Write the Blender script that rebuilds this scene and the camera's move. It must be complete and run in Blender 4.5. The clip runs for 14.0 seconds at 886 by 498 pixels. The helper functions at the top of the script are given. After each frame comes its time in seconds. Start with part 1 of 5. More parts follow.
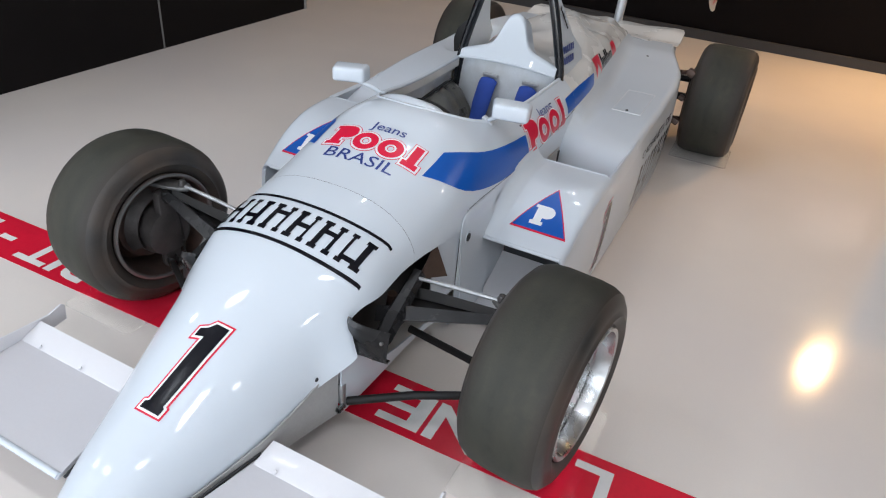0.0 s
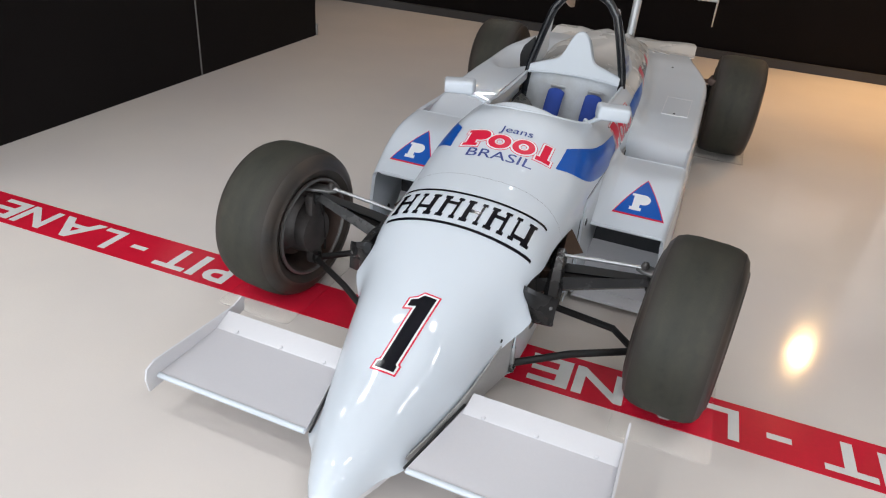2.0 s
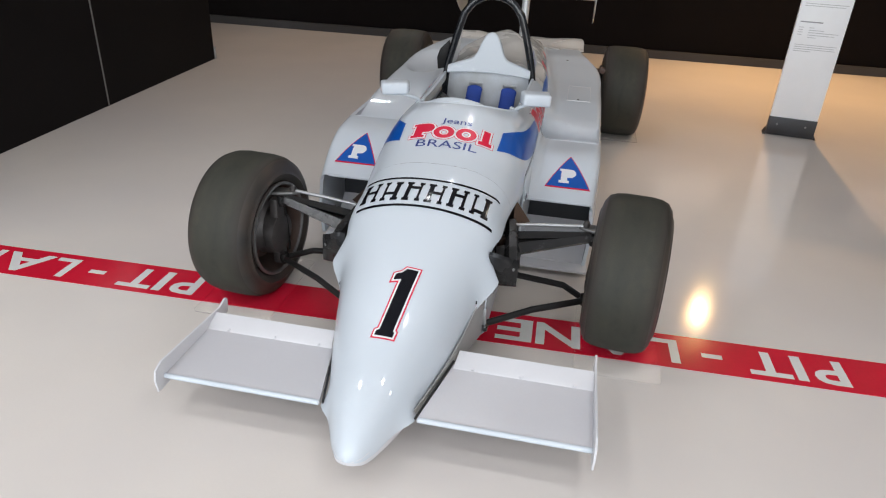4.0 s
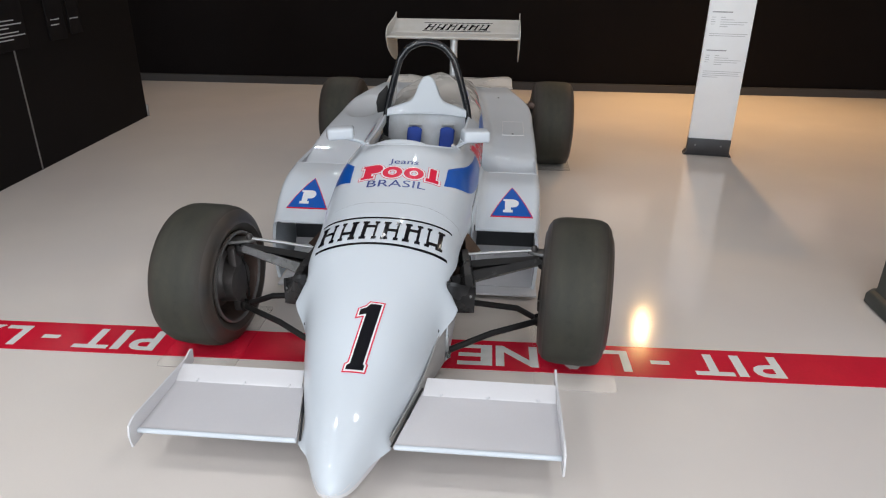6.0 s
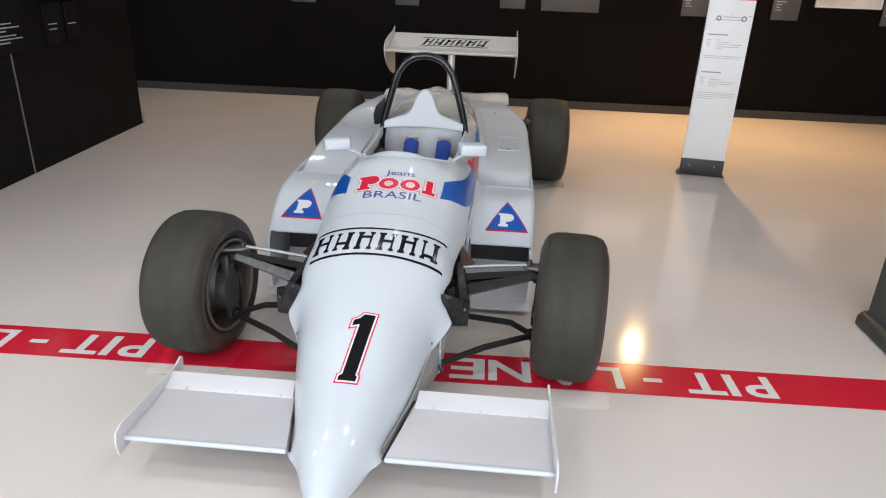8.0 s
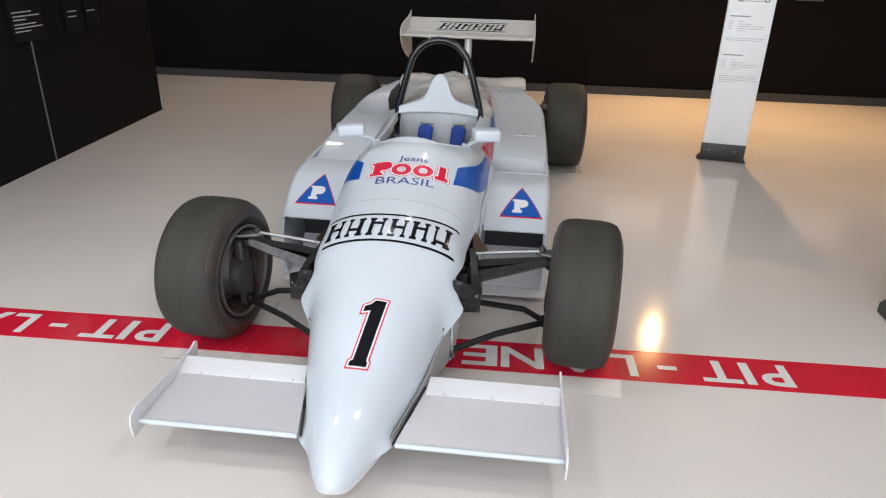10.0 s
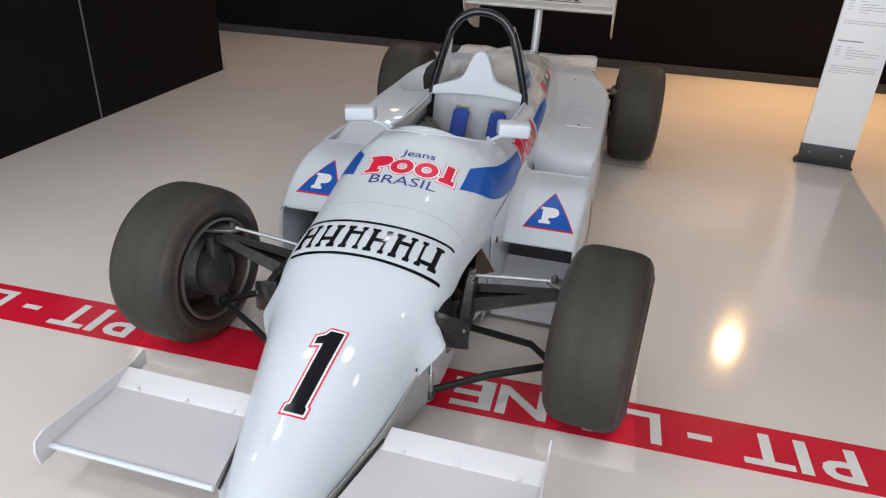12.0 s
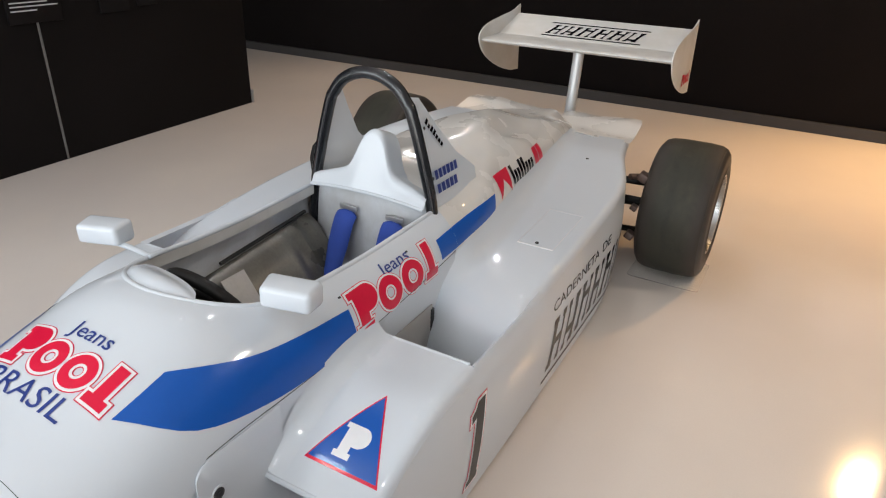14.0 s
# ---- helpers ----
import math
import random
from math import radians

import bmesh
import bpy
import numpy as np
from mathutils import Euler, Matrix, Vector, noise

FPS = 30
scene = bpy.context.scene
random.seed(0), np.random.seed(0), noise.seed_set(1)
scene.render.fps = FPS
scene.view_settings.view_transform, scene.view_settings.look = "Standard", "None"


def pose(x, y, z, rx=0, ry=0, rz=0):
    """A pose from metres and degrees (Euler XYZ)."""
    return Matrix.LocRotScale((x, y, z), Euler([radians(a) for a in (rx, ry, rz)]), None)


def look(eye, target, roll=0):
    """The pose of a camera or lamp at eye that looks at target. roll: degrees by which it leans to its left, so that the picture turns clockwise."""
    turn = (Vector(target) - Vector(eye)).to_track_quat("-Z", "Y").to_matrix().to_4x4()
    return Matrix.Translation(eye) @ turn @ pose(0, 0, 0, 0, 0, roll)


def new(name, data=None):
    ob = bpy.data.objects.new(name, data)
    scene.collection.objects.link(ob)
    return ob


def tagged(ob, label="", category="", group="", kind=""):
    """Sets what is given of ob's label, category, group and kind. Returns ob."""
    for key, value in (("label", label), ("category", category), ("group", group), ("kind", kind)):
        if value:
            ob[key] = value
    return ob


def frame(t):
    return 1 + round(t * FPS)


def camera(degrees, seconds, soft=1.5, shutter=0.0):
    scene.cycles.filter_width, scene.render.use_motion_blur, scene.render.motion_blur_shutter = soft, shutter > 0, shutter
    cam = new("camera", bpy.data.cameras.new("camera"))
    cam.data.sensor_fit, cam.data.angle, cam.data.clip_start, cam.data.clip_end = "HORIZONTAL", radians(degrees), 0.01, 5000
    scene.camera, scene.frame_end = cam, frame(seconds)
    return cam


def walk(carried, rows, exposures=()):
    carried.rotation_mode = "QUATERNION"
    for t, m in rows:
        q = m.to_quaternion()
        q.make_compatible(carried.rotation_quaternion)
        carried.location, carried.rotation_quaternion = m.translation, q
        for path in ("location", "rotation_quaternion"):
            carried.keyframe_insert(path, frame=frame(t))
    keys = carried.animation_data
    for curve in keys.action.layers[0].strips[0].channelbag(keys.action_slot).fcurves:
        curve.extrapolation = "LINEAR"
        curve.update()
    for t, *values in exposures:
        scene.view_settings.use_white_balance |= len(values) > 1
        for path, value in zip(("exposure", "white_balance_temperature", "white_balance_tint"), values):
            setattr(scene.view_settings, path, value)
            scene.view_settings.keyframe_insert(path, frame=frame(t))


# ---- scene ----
cam = camera(67.5, 14.0, soft=1.15)
PATH = [
    (0, (0.978, -1.21, 1.417), (0.27, 0.341, 0.371), 5.6),
    (0.5, (0.929, -1.44, 1.429), (0.277, 0.157, 0.418), 6.7),
    (1, (0.788, -1.537, 1.404), (0.21, 0.096, 0.405), 6.7),
    (1.5, (0.657, -1.617, 1.419), (0.023, 0.002, 0.43), 4.8),
    (2, (0.576, -1.747, 1.418), (-0.025, -0.109, 0.441), 5.0),
    (2.5, (0.5, -1.844, 1.409), (0.046, -0.148, 0.45), 5.7),
    (2.7, (0.508, -1.866, 1.395), (0.051, -0.163, 0.452), 5.2),
    (4.8, (0.403, -2.136, 1.429), (0.228, -0.362, 0.522), 2.7),
    (5, (0.402, -2.14, 1.432), (0.256, -0.356, 0.539), 2.9),
    (5.5, (0.404, -2.159, 1.436), (0.274, -0.354, 0.584), 1.9),
    (6, (0.403, -2.176, 1.44), (0.246, -0.355, 0.628), 0.5),
    (6.5, (0.392, -2.176, 1.439), (0.244, -0.339, 0.662), 0.7),
    (7, (0.385, -2.173, 1.431), (0.245, -0.328, 0.67), 1.4),
    (7.5, (0.382, -2.175, 1.432), (0.249, -0.33, 0.671), 1.8),
    (8, (0.39, -2.175, 1.428), (0.256, -0.334, 0.658), 2.1),
    (10.5, (0.439, -2.153, 1.425), (0.226, -0.341, 0.606), 1.8),
    (11, (0.512, -2.054, 1.42), (0.25, -0.259, 0.578), 3.0),
    (11.5, (0.628, -1.907, 1.429), (0.243, -0.161, 0.532), 2.5),
    (12, (0.651, -1.675, 1.42), (0.212, 0.051, 0.511), 2.7),
    (12.5, (0.77, -1.376, 1.401), (0.26, 0.355, 0.538), 1.7),
    (13, (0.974, -1.038, 1.427), (0.379, 0.669, 0.57), 2.4),
    (13.5, (1.057, -0.629, 1.432), (0.374, 1.032, 0.552), 2.8),
    (14, (1.158, -0.21, 1.428), (0.297, 1.362, 0.541), 1.9),
]
walk(cam, [(t, look(eye, target, roll)) for t, eye, target, roll in PATH],
     ((0.0, 0.05, 6200, 10), (0.5, 0.03, 6350, 10), (1.5, -0.02, 6500, 10), (2.5, -0.04, 6500, 10), (5.0, -0.15, 6500, 10), (6.5, -0.12, 6500, 10), (8.0, 0.03, 6500, 10),
      (10.5, 0.0, 6500, 10), (12.0, -0.05, 6500, 10), (13.0, 0.12, 6550, 10), (14.0, 0.20, 6700, 10)))

# ---- world and light ----
world = bpy.data.worlds.new("world")
world.use_nodes = True
scene.world = world
sky = world.node_tree.nodes.new("ShaderNodeTexSky")
sky.sky_type, sky.sun_disc = "NISHITA", False
sky.sun_elevation, sky.sun_rotation = radians(35), radians(160)
world.node_tree.links.new(sky.outputs[0], world.node_tree.nodes["Background"].inputs[0])
world.node_tree.nodes["Background"].inputs[1].default_value = 0.1
scene.view_settings.exposure = 0.0


def lamp(name, kind, energy, colour, m, **more):
    data = bpy.data.lights.new(name, kind)
    data.energy, data.color = energy, colour
    for key, value in more.items():
        if key == "radius":
            data.shadow_soft_size = value
        elif key == "cone":
            data.spot_size = radians(value)
        elif key == "blend":
            data.spot_blend = value
        elif key == "size":
            data.shape, data.size, data.size_y = "RECTANGLE", value[0], value[1]
    ob = new(name, data)
    ob.matrix_world = m
    return ob


ROOM_W, ROOM_E, ROOM_S, ROOM_N, ROOM_H = -7.0, 7.5, -6.0, 5.76, 3.3
# daylight lamps in assumed windows behind the visitor, out of view
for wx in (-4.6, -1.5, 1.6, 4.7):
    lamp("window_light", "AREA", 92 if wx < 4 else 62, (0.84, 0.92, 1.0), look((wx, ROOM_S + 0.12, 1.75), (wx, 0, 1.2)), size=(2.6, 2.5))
# short ceiling luminaires over the visitors' side
for ly in (-3.6, -2.2, -0.8):
    for lx in (-4.2, -1.4, 1.4, 4.2):
        lamp("ceiling_light", "AREA", 20 if lx < -4 else 12.5 if lx < 4 else 7.5, (0.93, 0.965, 1.0), look((lx, ly, 3.24), (lx, ly + 0.001, 0)), size=(0.55, 0.12))
# weak fill lamp added at rear left; small downlights over the car's rear half
lamp("ceiling_light", "AREA", 16, (0.92, 0.96, 1.0), look((-1.5, 4.9, 3.24), (-1.5, 4.901, 0)), size=(0.28, 0.10))
for lx, ly in ((-0.5, 1.5), (-0.05, 2.3), (-0.25, 3.2)):
    lamp("down_light", "AREA", 4.5, (0.95, 0.97, 1.0), look((lx, ly, 3.22), (lx, ly + 0.001, 0)), size=(0.06, 0.06))
# warm spots along the back wall; these two are added floor fill
for lx, power in ((-2.3, 35), (-1.9, 30)):
    lamp("spot_light", "SPOT", power, (1.0, 0.60, 0.26), look((lx, 5.5, 3.02), (lx, 4.75, 0)), radius=0.04, cone=105, blend=1.0)
# the spotlight that mirrors in the glossy floor
lamp("spot_light", "SPOT", 425, (1.0, 0.61, 0.28), look((2.35, 5.55, 3.02), (2.6, 4.2, 0)), radius=0.050, cone=93, blend=1.0)
# three more spots added to warm the floor beside the wall
for lx, power in ((1.15, 120), (2.75, 80), (4.2, 125)):
    lamp("spot_light", "SPOT", power, (1.0, 0.59, 0.24), look((lx, 5.4, 3.02), (lx, 5.15, 0)), radius=0.05, cone=78, blend=1.0)

# track spot aimed at the car's flank
lamp("spot_light", "SPOT", 66, (1.0, 0.88, 0.74), look((3.3, 2.7, 3.1), (0.3, 2.0, 0.4)), radius=0.05, cone=60, blend=0.8)

# ---- materials ----


def material(name, colour, rough=0.5, metal=0.0, vary=0.08, scale=8.0, bump=0.0, grain=120.0, coat=0.0, spec=0.5, rough_vary=0.1, glow=0.0):
    m = bpy.data.materials.new(name)
    m.use_nodes = True
    nt = m.node_tree
    b = nt.nodes["Principled BSDF"]
    b.inputs["Metallic"].default_value = metal
    b.inputs["Coat Weight"].default_value = coat
    b.inputs["Coat Roughness"].default_value = 0.035
    b.inputs["Specular IOR Level"].default_value = spec
    co = nt.nodes.new("ShaderNodeTexCoord")
    big = nt.nodes.new("ShaderNodeTexNoise")
    big.inputs["Scale"].default_value, big.inputs["Detail"].default_value = scale, 5
    nt.links.new(co.outputs["Object"], big.inputs["Vector"])
    small = nt.nodes.new("ShaderNodeTexNoise")
    small.inputs["Scale"].default_value, small.inputs["Detail"].default_value = grain, 3
    nt.links.new(co.outputs["Object"], small.inputs["Vector"])
    both = nt.nodes.new("ShaderNodeMath")
    both.operation = "ADD"
    half = nt.nodes.new("ShaderNodeMath")
    half.operation = "MULTIPLY"
    half.inputs[1].default_value = 0.4
    nt.links.new(small.outputs["Fac"], half.inputs[0])
    nt.links.new(big.outputs["Fac"], both.inputs[0])
    nt.links.new(half.outputs[0], both.inputs[1])
    ramp = nt.nodes.new("ShaderNodeValToRGB")
    ramp.color_ramp.elements[0].position, ramp.color_ramp.elements[1].position = 0.35, 1.05
    ramp.color_ramp.elements[0].color = (*[c * (1 - vary) for c in colour], 1)
    ramp.color_ramp.elements[1].color = (*[min(1, c * (1 + vary)) for c in colour], 1)
    nt.links.new(both.outputs[0], ramp.inputs[0])
    nt.links.new(ramp.outputs[0], b.inputs["Base Color"])
    span = nt.nodes.new("ShaderNodeMapRange")
    span.inputs["To Min"].default_value, span.inputs["To Max"].default_value = rough * (1 - rough_vary), min(1, rough * (1 + rough_vary))
    nt.links.new(big.outputs["Fac"], span.inputs["Value"])
    nt.links.new(span.outputs[0], b.inputs["Roughness"])
    if bump:
        bp = nt.nodes.new("ShaderNodeBump")
        bp.inputs["Strength"].default_value, bp.inputs["Distance"].default_value = bump, 0.002
        nt.links.new(small.outputs["Fac"], bp.inputs["Height"])
        nt.links.new(bp.outputs[0], b.inputs["Normal"])
    if glow:
        b.inputs["Emission Color"].default_value = (*colour, 1)
        b.inputs["Emission Strength"].default_value = glow
    return m


def glass(name, colour=(1, 1, 1), rough=0.02, ior=1.12):
    m = bpy.data.materials.new(name)
    m.use_nodes = True
    b = m.node_tree.nodes["Principled BSDF"]
    b.inputs["Base Color"].default_value = (*colour, 1)
    b.inputs["Transmission Weight"].default_value = 1.0
    b.inputs["Roughness"].default_value = rough
    b.inputs["IOR"].default_value = ior
    return m


EPOXY = material("cream_epoxy", (0.718, 0.655, 0.600), 0.115, spec=0.34, vary=0.05, scale=1.3, bump=0.02, grain=160, rough_vary=0.25)
DARK_WALL = material("black_brown_wall", (0.0065, 0.005, 0.005), 0.75, spec=0.07, vary=0.25, scale=2.0, bump=0.1, grain=60)
PANEL = material("dark_panel", (0.0075, 0.006, 0.006), 0.65, spec=0.12, vary=0.2, scale=2.5, bump=0.05)
PLINTH = material("grey_plinth", (0.032, 0.029, 0.029), 0.55, vary=0.15, scale=4)
CEILING = material("ceiling_paint", (0.6, 0.6, 0.6), 0.8, vary=0.1, scale=3)
SIDE_WALL = material("plain_wall", (0.35, 0.34, 0.33), 0.7, vary=0.08, scale=2)
RED = material("red_floor_film", (0.60, 0.012, 0.035), 0.15, vary=0.1, scale=5, grain=80)
WHITE_FILM = material("white_film", (0.72, 0.70, 0.68), 0.17, vary=0.05, scale=20)
PAINT = material("white_car_paint", (0.597, 0.637, 0.683), 0.40, vary=0.012, scale=2, coat=0.7, grain=300, rough_vary=0.03, spec=0.3)
PAINT_WORN = material("dull_white_paint", (0.68, 0.675, 0.66), 0.46, vary=0.06, scale=6, bump=0.08, grain=30, spec=0.4)
WING_PAINT = material("satin_white_paint", (0.655, 0.64, 0.655), 0.33, vary=0.03, scale=4, coat=0.1, rough_vary=0.08)
# darker and more lavender than WING_PAINT
WING_PLANE = material("lavender_grey_plane", (0.585, 0.570, 0.590), 0.30, vary=0.035, scale=3, rough_vary=0.12)
FOIL = material("crumpled_white_plastic", (0.66, 0.64, 0.61), 0.27, vary=0.05, scale=5, bump=0.25, grain=14, coat=0.5, rough_vary=0.25)
RUBBER = material("worn_rubber", (0.028, 0.0285, 0.022), 0.62, vary=0.34, scale=9, bump=0.25, grain=180, spec=0.3, rough_vary=0.2)
SIDEWALL = material("rubber_sidewall", (0.034, 0.031, 0.028), 0.45, vary=0.25, scale=12, bump=0.1, spec=0.4)
ALU = material("polished_aluminium", (0.42, 0.42, 0.42), 0.27, metal=1.0, vary=0.1, scale=14, rough_vary=0.4)
ALU_DULL = material("dull_aluminium", (0.42, 0.42, 0.42), 0.45, metal=0.8, vary=0.15, scale=12, rough_vary=0.3)
RIM_DARK = material("dirty_wheel_metal", (0.092, 0.066, 0.056), 0.5, metal=0.3, vary=0.4, scale=25, bump=0.1)
BLACK = material("black_steel", (0.012, 0.0118, 0.012), 0.45, vary=0.3, scale=15, bump=0.05, spec=0.22)
BLACK_SATIN = material("black_satin_sheet", (0.017, 0.0165, 0.017), 0.27, vary=0.35, scale=14, bump=0.1, spec=0.35, rough_vary=0.3)
BLACK_GLOSS = material("black_tube_paint", (0.010, 0.011, 0.014), 0.22, vary=0.2, scale=10, coat=0.4)
HOUSING = material("greasy_hub_metal", (0.056, 0.049, 0.047), 0.42, metal=0.3, vary=0.35, scale=22, bump=0.1)
# grey of the outlet sheet; on tub_front it holds the nose's shade
GREY_PANEL = material("flat_panel_grey", (0.34, 0.33, 0.32), 0.5, vary=0.12, scale=9)
# dark tone for the shade inside the pod's air duct
DUCT = material("dark_duct_shade", (0.036, 0.038, 0.042), 0.6, vary=0.2, scale=25, bump=0.3, grain=500)
STEEL = material("worn_steel", (0.20, 0.195, 0.19), 0.42, metal=0.7, vary=0.2, scale=20)
STRUT = material("pale_strut_paint", (0.62, 0.63, 0.64), 0.35, metal=0.25, vary=0.08, scale=12)
BRONZE = material("aged_bronze", (0.060, 0.036, 0.026), 0.4, metal=0.6, vary=0.35, scale=18)
TUB = material("grey_alloy_sheet", (0.60, 0.62, 0.65), 0.42, metal=0.1, vary=0.12, scale=7, bump=0.05, rough_vary=0.3)
SEAT = material("dark_seat_sheet", (0.15, 0.145, 0.13), 0.28, metal=0.5, vary=0.35, scale=9, bump=0.1)
BLUE_PAD = material("blue_webbing", (0.022, 0.062, 0.33), 0.8, vary=0.15, scale=30, bump=0.4, grain=400)
BLUE = material("blue_decal", (0.004, 0.086, 0.40), 0.3, vary=0.05, scale=8, coat=0.15, spec=0.35)
NAVY = material("navy_decal", (0.022, 0.045, 0.22), 0.3, vary=0.05, scale=20)
DECAL_RED = material("red_decal", (0.66, 0.008, 0.045), 0.3, vary=0.06, scale=12, coat=0.1, spec=0.35)
DECAL_WHITE = material("white_decal", (0.76, 0.76, 0.77), 0.28, vary=0.03, scale=12, coat=0.3)
DECAL_BLACK = material("black_decal", (0.004, 0.004, 0.007), 0.14, vary=0.1, scale=12, spec=0.3)
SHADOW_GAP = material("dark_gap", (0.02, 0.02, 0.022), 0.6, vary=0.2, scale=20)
STAND_WHITE = material("white_display_board", (0.86, 0.87, 0.89), 0.35, vary=0.03, scale=6)
STAND_BASE = material("anthracite_steel", (0.030, 0.028, 0.030), 0.4, vary=0.2, scale=12)
INK = material("grey_ink", (0.52, 0.52, 0.535), 0.6, vary=0.1, scale=30)
INK_DARK = material("dark_ink", (0.30, 0.30, 0.32), 0.5, vary=0.1, scale=30)
CAPTION = material("grey_caption_plate", (0.075, 0.075, 0.078), 0.5, vary=0.1, scale=8)
CAPTION_DARK = material("dark_caption_plate", (0.008, 0.0065, 0.007), 0.6, spec=0.15, vary=0.1, scale=8)
JOINT = material("grey_joint_strip", (0.16, 0.155, 0.15), 0.5, vary=0.1, scale=20)
PHOTO = material("pale_print", (0.62, 0.60, 0.62), 0.4, vary=0.25, scale=3.5)
PHOTO_FRAME = material("white_picture_frame", (0.72, 0.72, 0.72), 0.4, vary=0.04, scale=8)
GREEN_GREY = material("green_grey_plastic", (0.042, 0.046, 0.042), 0.5, vary=0.2, scale=10, bump=0.1)
ACRYLIC = glass("clear_acrylic", (0.87, 0.87, 0.86), 0.12, 1.14)



def tint(m, other, scale, stretch=(1, 1, 1)):
    """Blend a second colour into a material in broad soft patches."""
    nt = m.node_tree
    b = nt.nodes["Principled BSDF"]
    first = b.inputs["Base Color"].links[0].from_socket
    co = nt.nodes.new("ShaderNodeTexCoord")
    mp = nt.nodes.new("ShaderNodeMapping")
    mp.inputs["Scale"].default_value = stretch
    nz = nt.nodes.new("ShaderNodeTexNoise")
    nz.inputs["Scale"].default_value, nz.inputs["Detail"].default_value = scale, 6
    rp = nt.nodes.new("ShaderNodeValToRGB")
    rp.color_ramp.elements[0].position, rp.color_ramp.elements[1].position = 0.38, 0.66
    mix = nt.nodes.new("ShaderNodeMix")
    mix.data_type = "RGBA"
    nt.links.new(co.outputs["Object"], mp.inputs["Vector"])
    nt.links.new(mp.outputs[0], nz.inputs["Vector"])
    nt.links.new(nz.outputs["Fac"], rp.inputs[0])
    nt.links.new(rp.outputs[0], mix.inputs["Factor"])
    nt.links.new(first, mix.inputs["A"])
    mix.inputs["B"].default_value = (*other, 1)
    nt.links.new(mix.outputs["Result"], b.inputs["Base Color"])


tint(RUBBER, (0.050, 0.046, 0.034), 4, (4.0, 1, 1))
tint(RUBBER, (0.037, 0.036, 0.028), 30)


def worn_bands(m, other, near, far):
    """Blend towards another colour at the tyre's two shoulders, along its axle."""
    nt = m.node_tree
    b = nt.nodes["Principled BSDF"]
    first = b.inputs["Base Color"].links[0].from_socket
    co = nt.nodes.new("ShaderNodeTexCoord")
    split = nt.nodes.new("ShaderNodeSeparateXYZ")
    size = nt.nodes.new("ShaderNodeMath")
    size.operation = "ABSOLUTE"
    band = nt.nodes.new("ShaderNodeMapRange")
    band.interpolation_type = "SMOOTHSTEP"
    band.inputs["From Min"].default_value, band.inputs["From Max"].default_value = near, far
    mix = nt.nodes.new("ShaderNodeMix")
    mix.data_type = "RGBA"
    nt.links.new(co.outputs["Object"], split.inputs[0])
    nt.links.new(split.outputs["X"], size.inputs[0])
    nt.links.new(size.outputs[0], band.inputs["Value"])
    nt.links.new(band.outputs[0], mix.inputs["Factor"])
    nt.links.new(first, mix.inputs["A"])
    mix.inputs["B"].default_value = (*other, 1)
    nt.links.new(mix.outputs["Result"], b.inputs["Base Color"])


worn_bands(RUBBER, (0.040, 0.033, 0.028), 0.055, 0.110)
tint(SIDEWALL, (0.060, 0.044, 0.034), 6)
tint(EPOXY, (0.675, 0.618, 0.582), 0.9)
tint(BLACK, (0.013, 0.011, 0.010), 14)
tint(RIM_DARK, (0.095, 0.058, 0.046), 18)
tint(TUB, (0.50, 0.505, 0.51), 9)
tint(PAINT_WORN, (0.60, 0.585, 0.55), 5)

# ---- mesh helpers ----


def mesh_ob(name, bm, mat_, parent=None, label="", smooth=True, angle=38):
    bm.normal_update()
    me = bpy.data.meshes.new(name)
    for f in bm.faces:
        f.smooth = smooth
    if smooth:
        for e in bm.edges:
            if len(e.link_faces) == 2 and e.calc_face_angle(0) > radians(angle):
                e.smooth = False
    bm.to_mesh(me)
    bm.free()
    me.materials.append(mat_)
    ob = new(name, me)
    if parent is not None:
        ob.parent = parent
    if label:
        tagged(ob, label)
    return ob


def part(name, bm, mat_, parent, label="", smooth=True, angle=38):
    return mesh_ob(name, bm, mat_, parent, label, smooth, angle)


def thing(name, label, category, at=(0, 0, 0), group="", kind=""):
    ob = new(name)
    ob.location = at
    ob.empty_display_size = 0.1
    return tagged(ob, label, category, group, kind)


def box(x0, x1, y0, y1, z0, z1, bev=0.0, bm=None, segs=2):
    own = bm if bm is not None else bmesh.new()
    made = bmesh.ops.create_cube(own, size=1)["verts"]
    for v in made:
        v.co = Vector(((x0 + x1) / 2 + v.co.x * (x1 - x0), (y0 + y1) / 2 + v.co.y * (y1 - y0), (z0 + z1) / 2 + v.co.z * (z1 - z0)))
    if bev:
        edges = list({e for v in made for e in v.link_edges})
        bmesh.ops.bevel(own, geom=edges, offset=bev, segments=segs, affect="EDGES", profile=0.5)
    return own


def lathe(profile, segs=48, axis="x", bm=None, closed=False):
    """Turn a profile of (along, radius) round an axis through the origin."""
    own = bm if bm is not None else bmesh.new()
    rings = []
    for a, r in profile:
        ring = []
        for k in range(segs):
            w = 2 * math.pi * k / segs
            p = {"x": (a, r * math.cos(w), r * math.sin(w)), "z": (r * math.cos(w), r * math.sin(w), a), "y": (r * math.sin(w), a, r * math.cos(w))}[axis]
            ring.append(own.verts.new(p))
        rings.append(ring)
    pairs = list(zip(rings, rings[1:])) + ([(rings[-1], rings[0])] if closed else [])
    for p, q in pairs:
        for k in range(segs):
            own.faces.new((p[k], p[(k + 1) % segs], q[(k + 1) % segs], q[k]))
    bmesh.ops.recalc_face_normals(own, faces=own.faces)
    return own


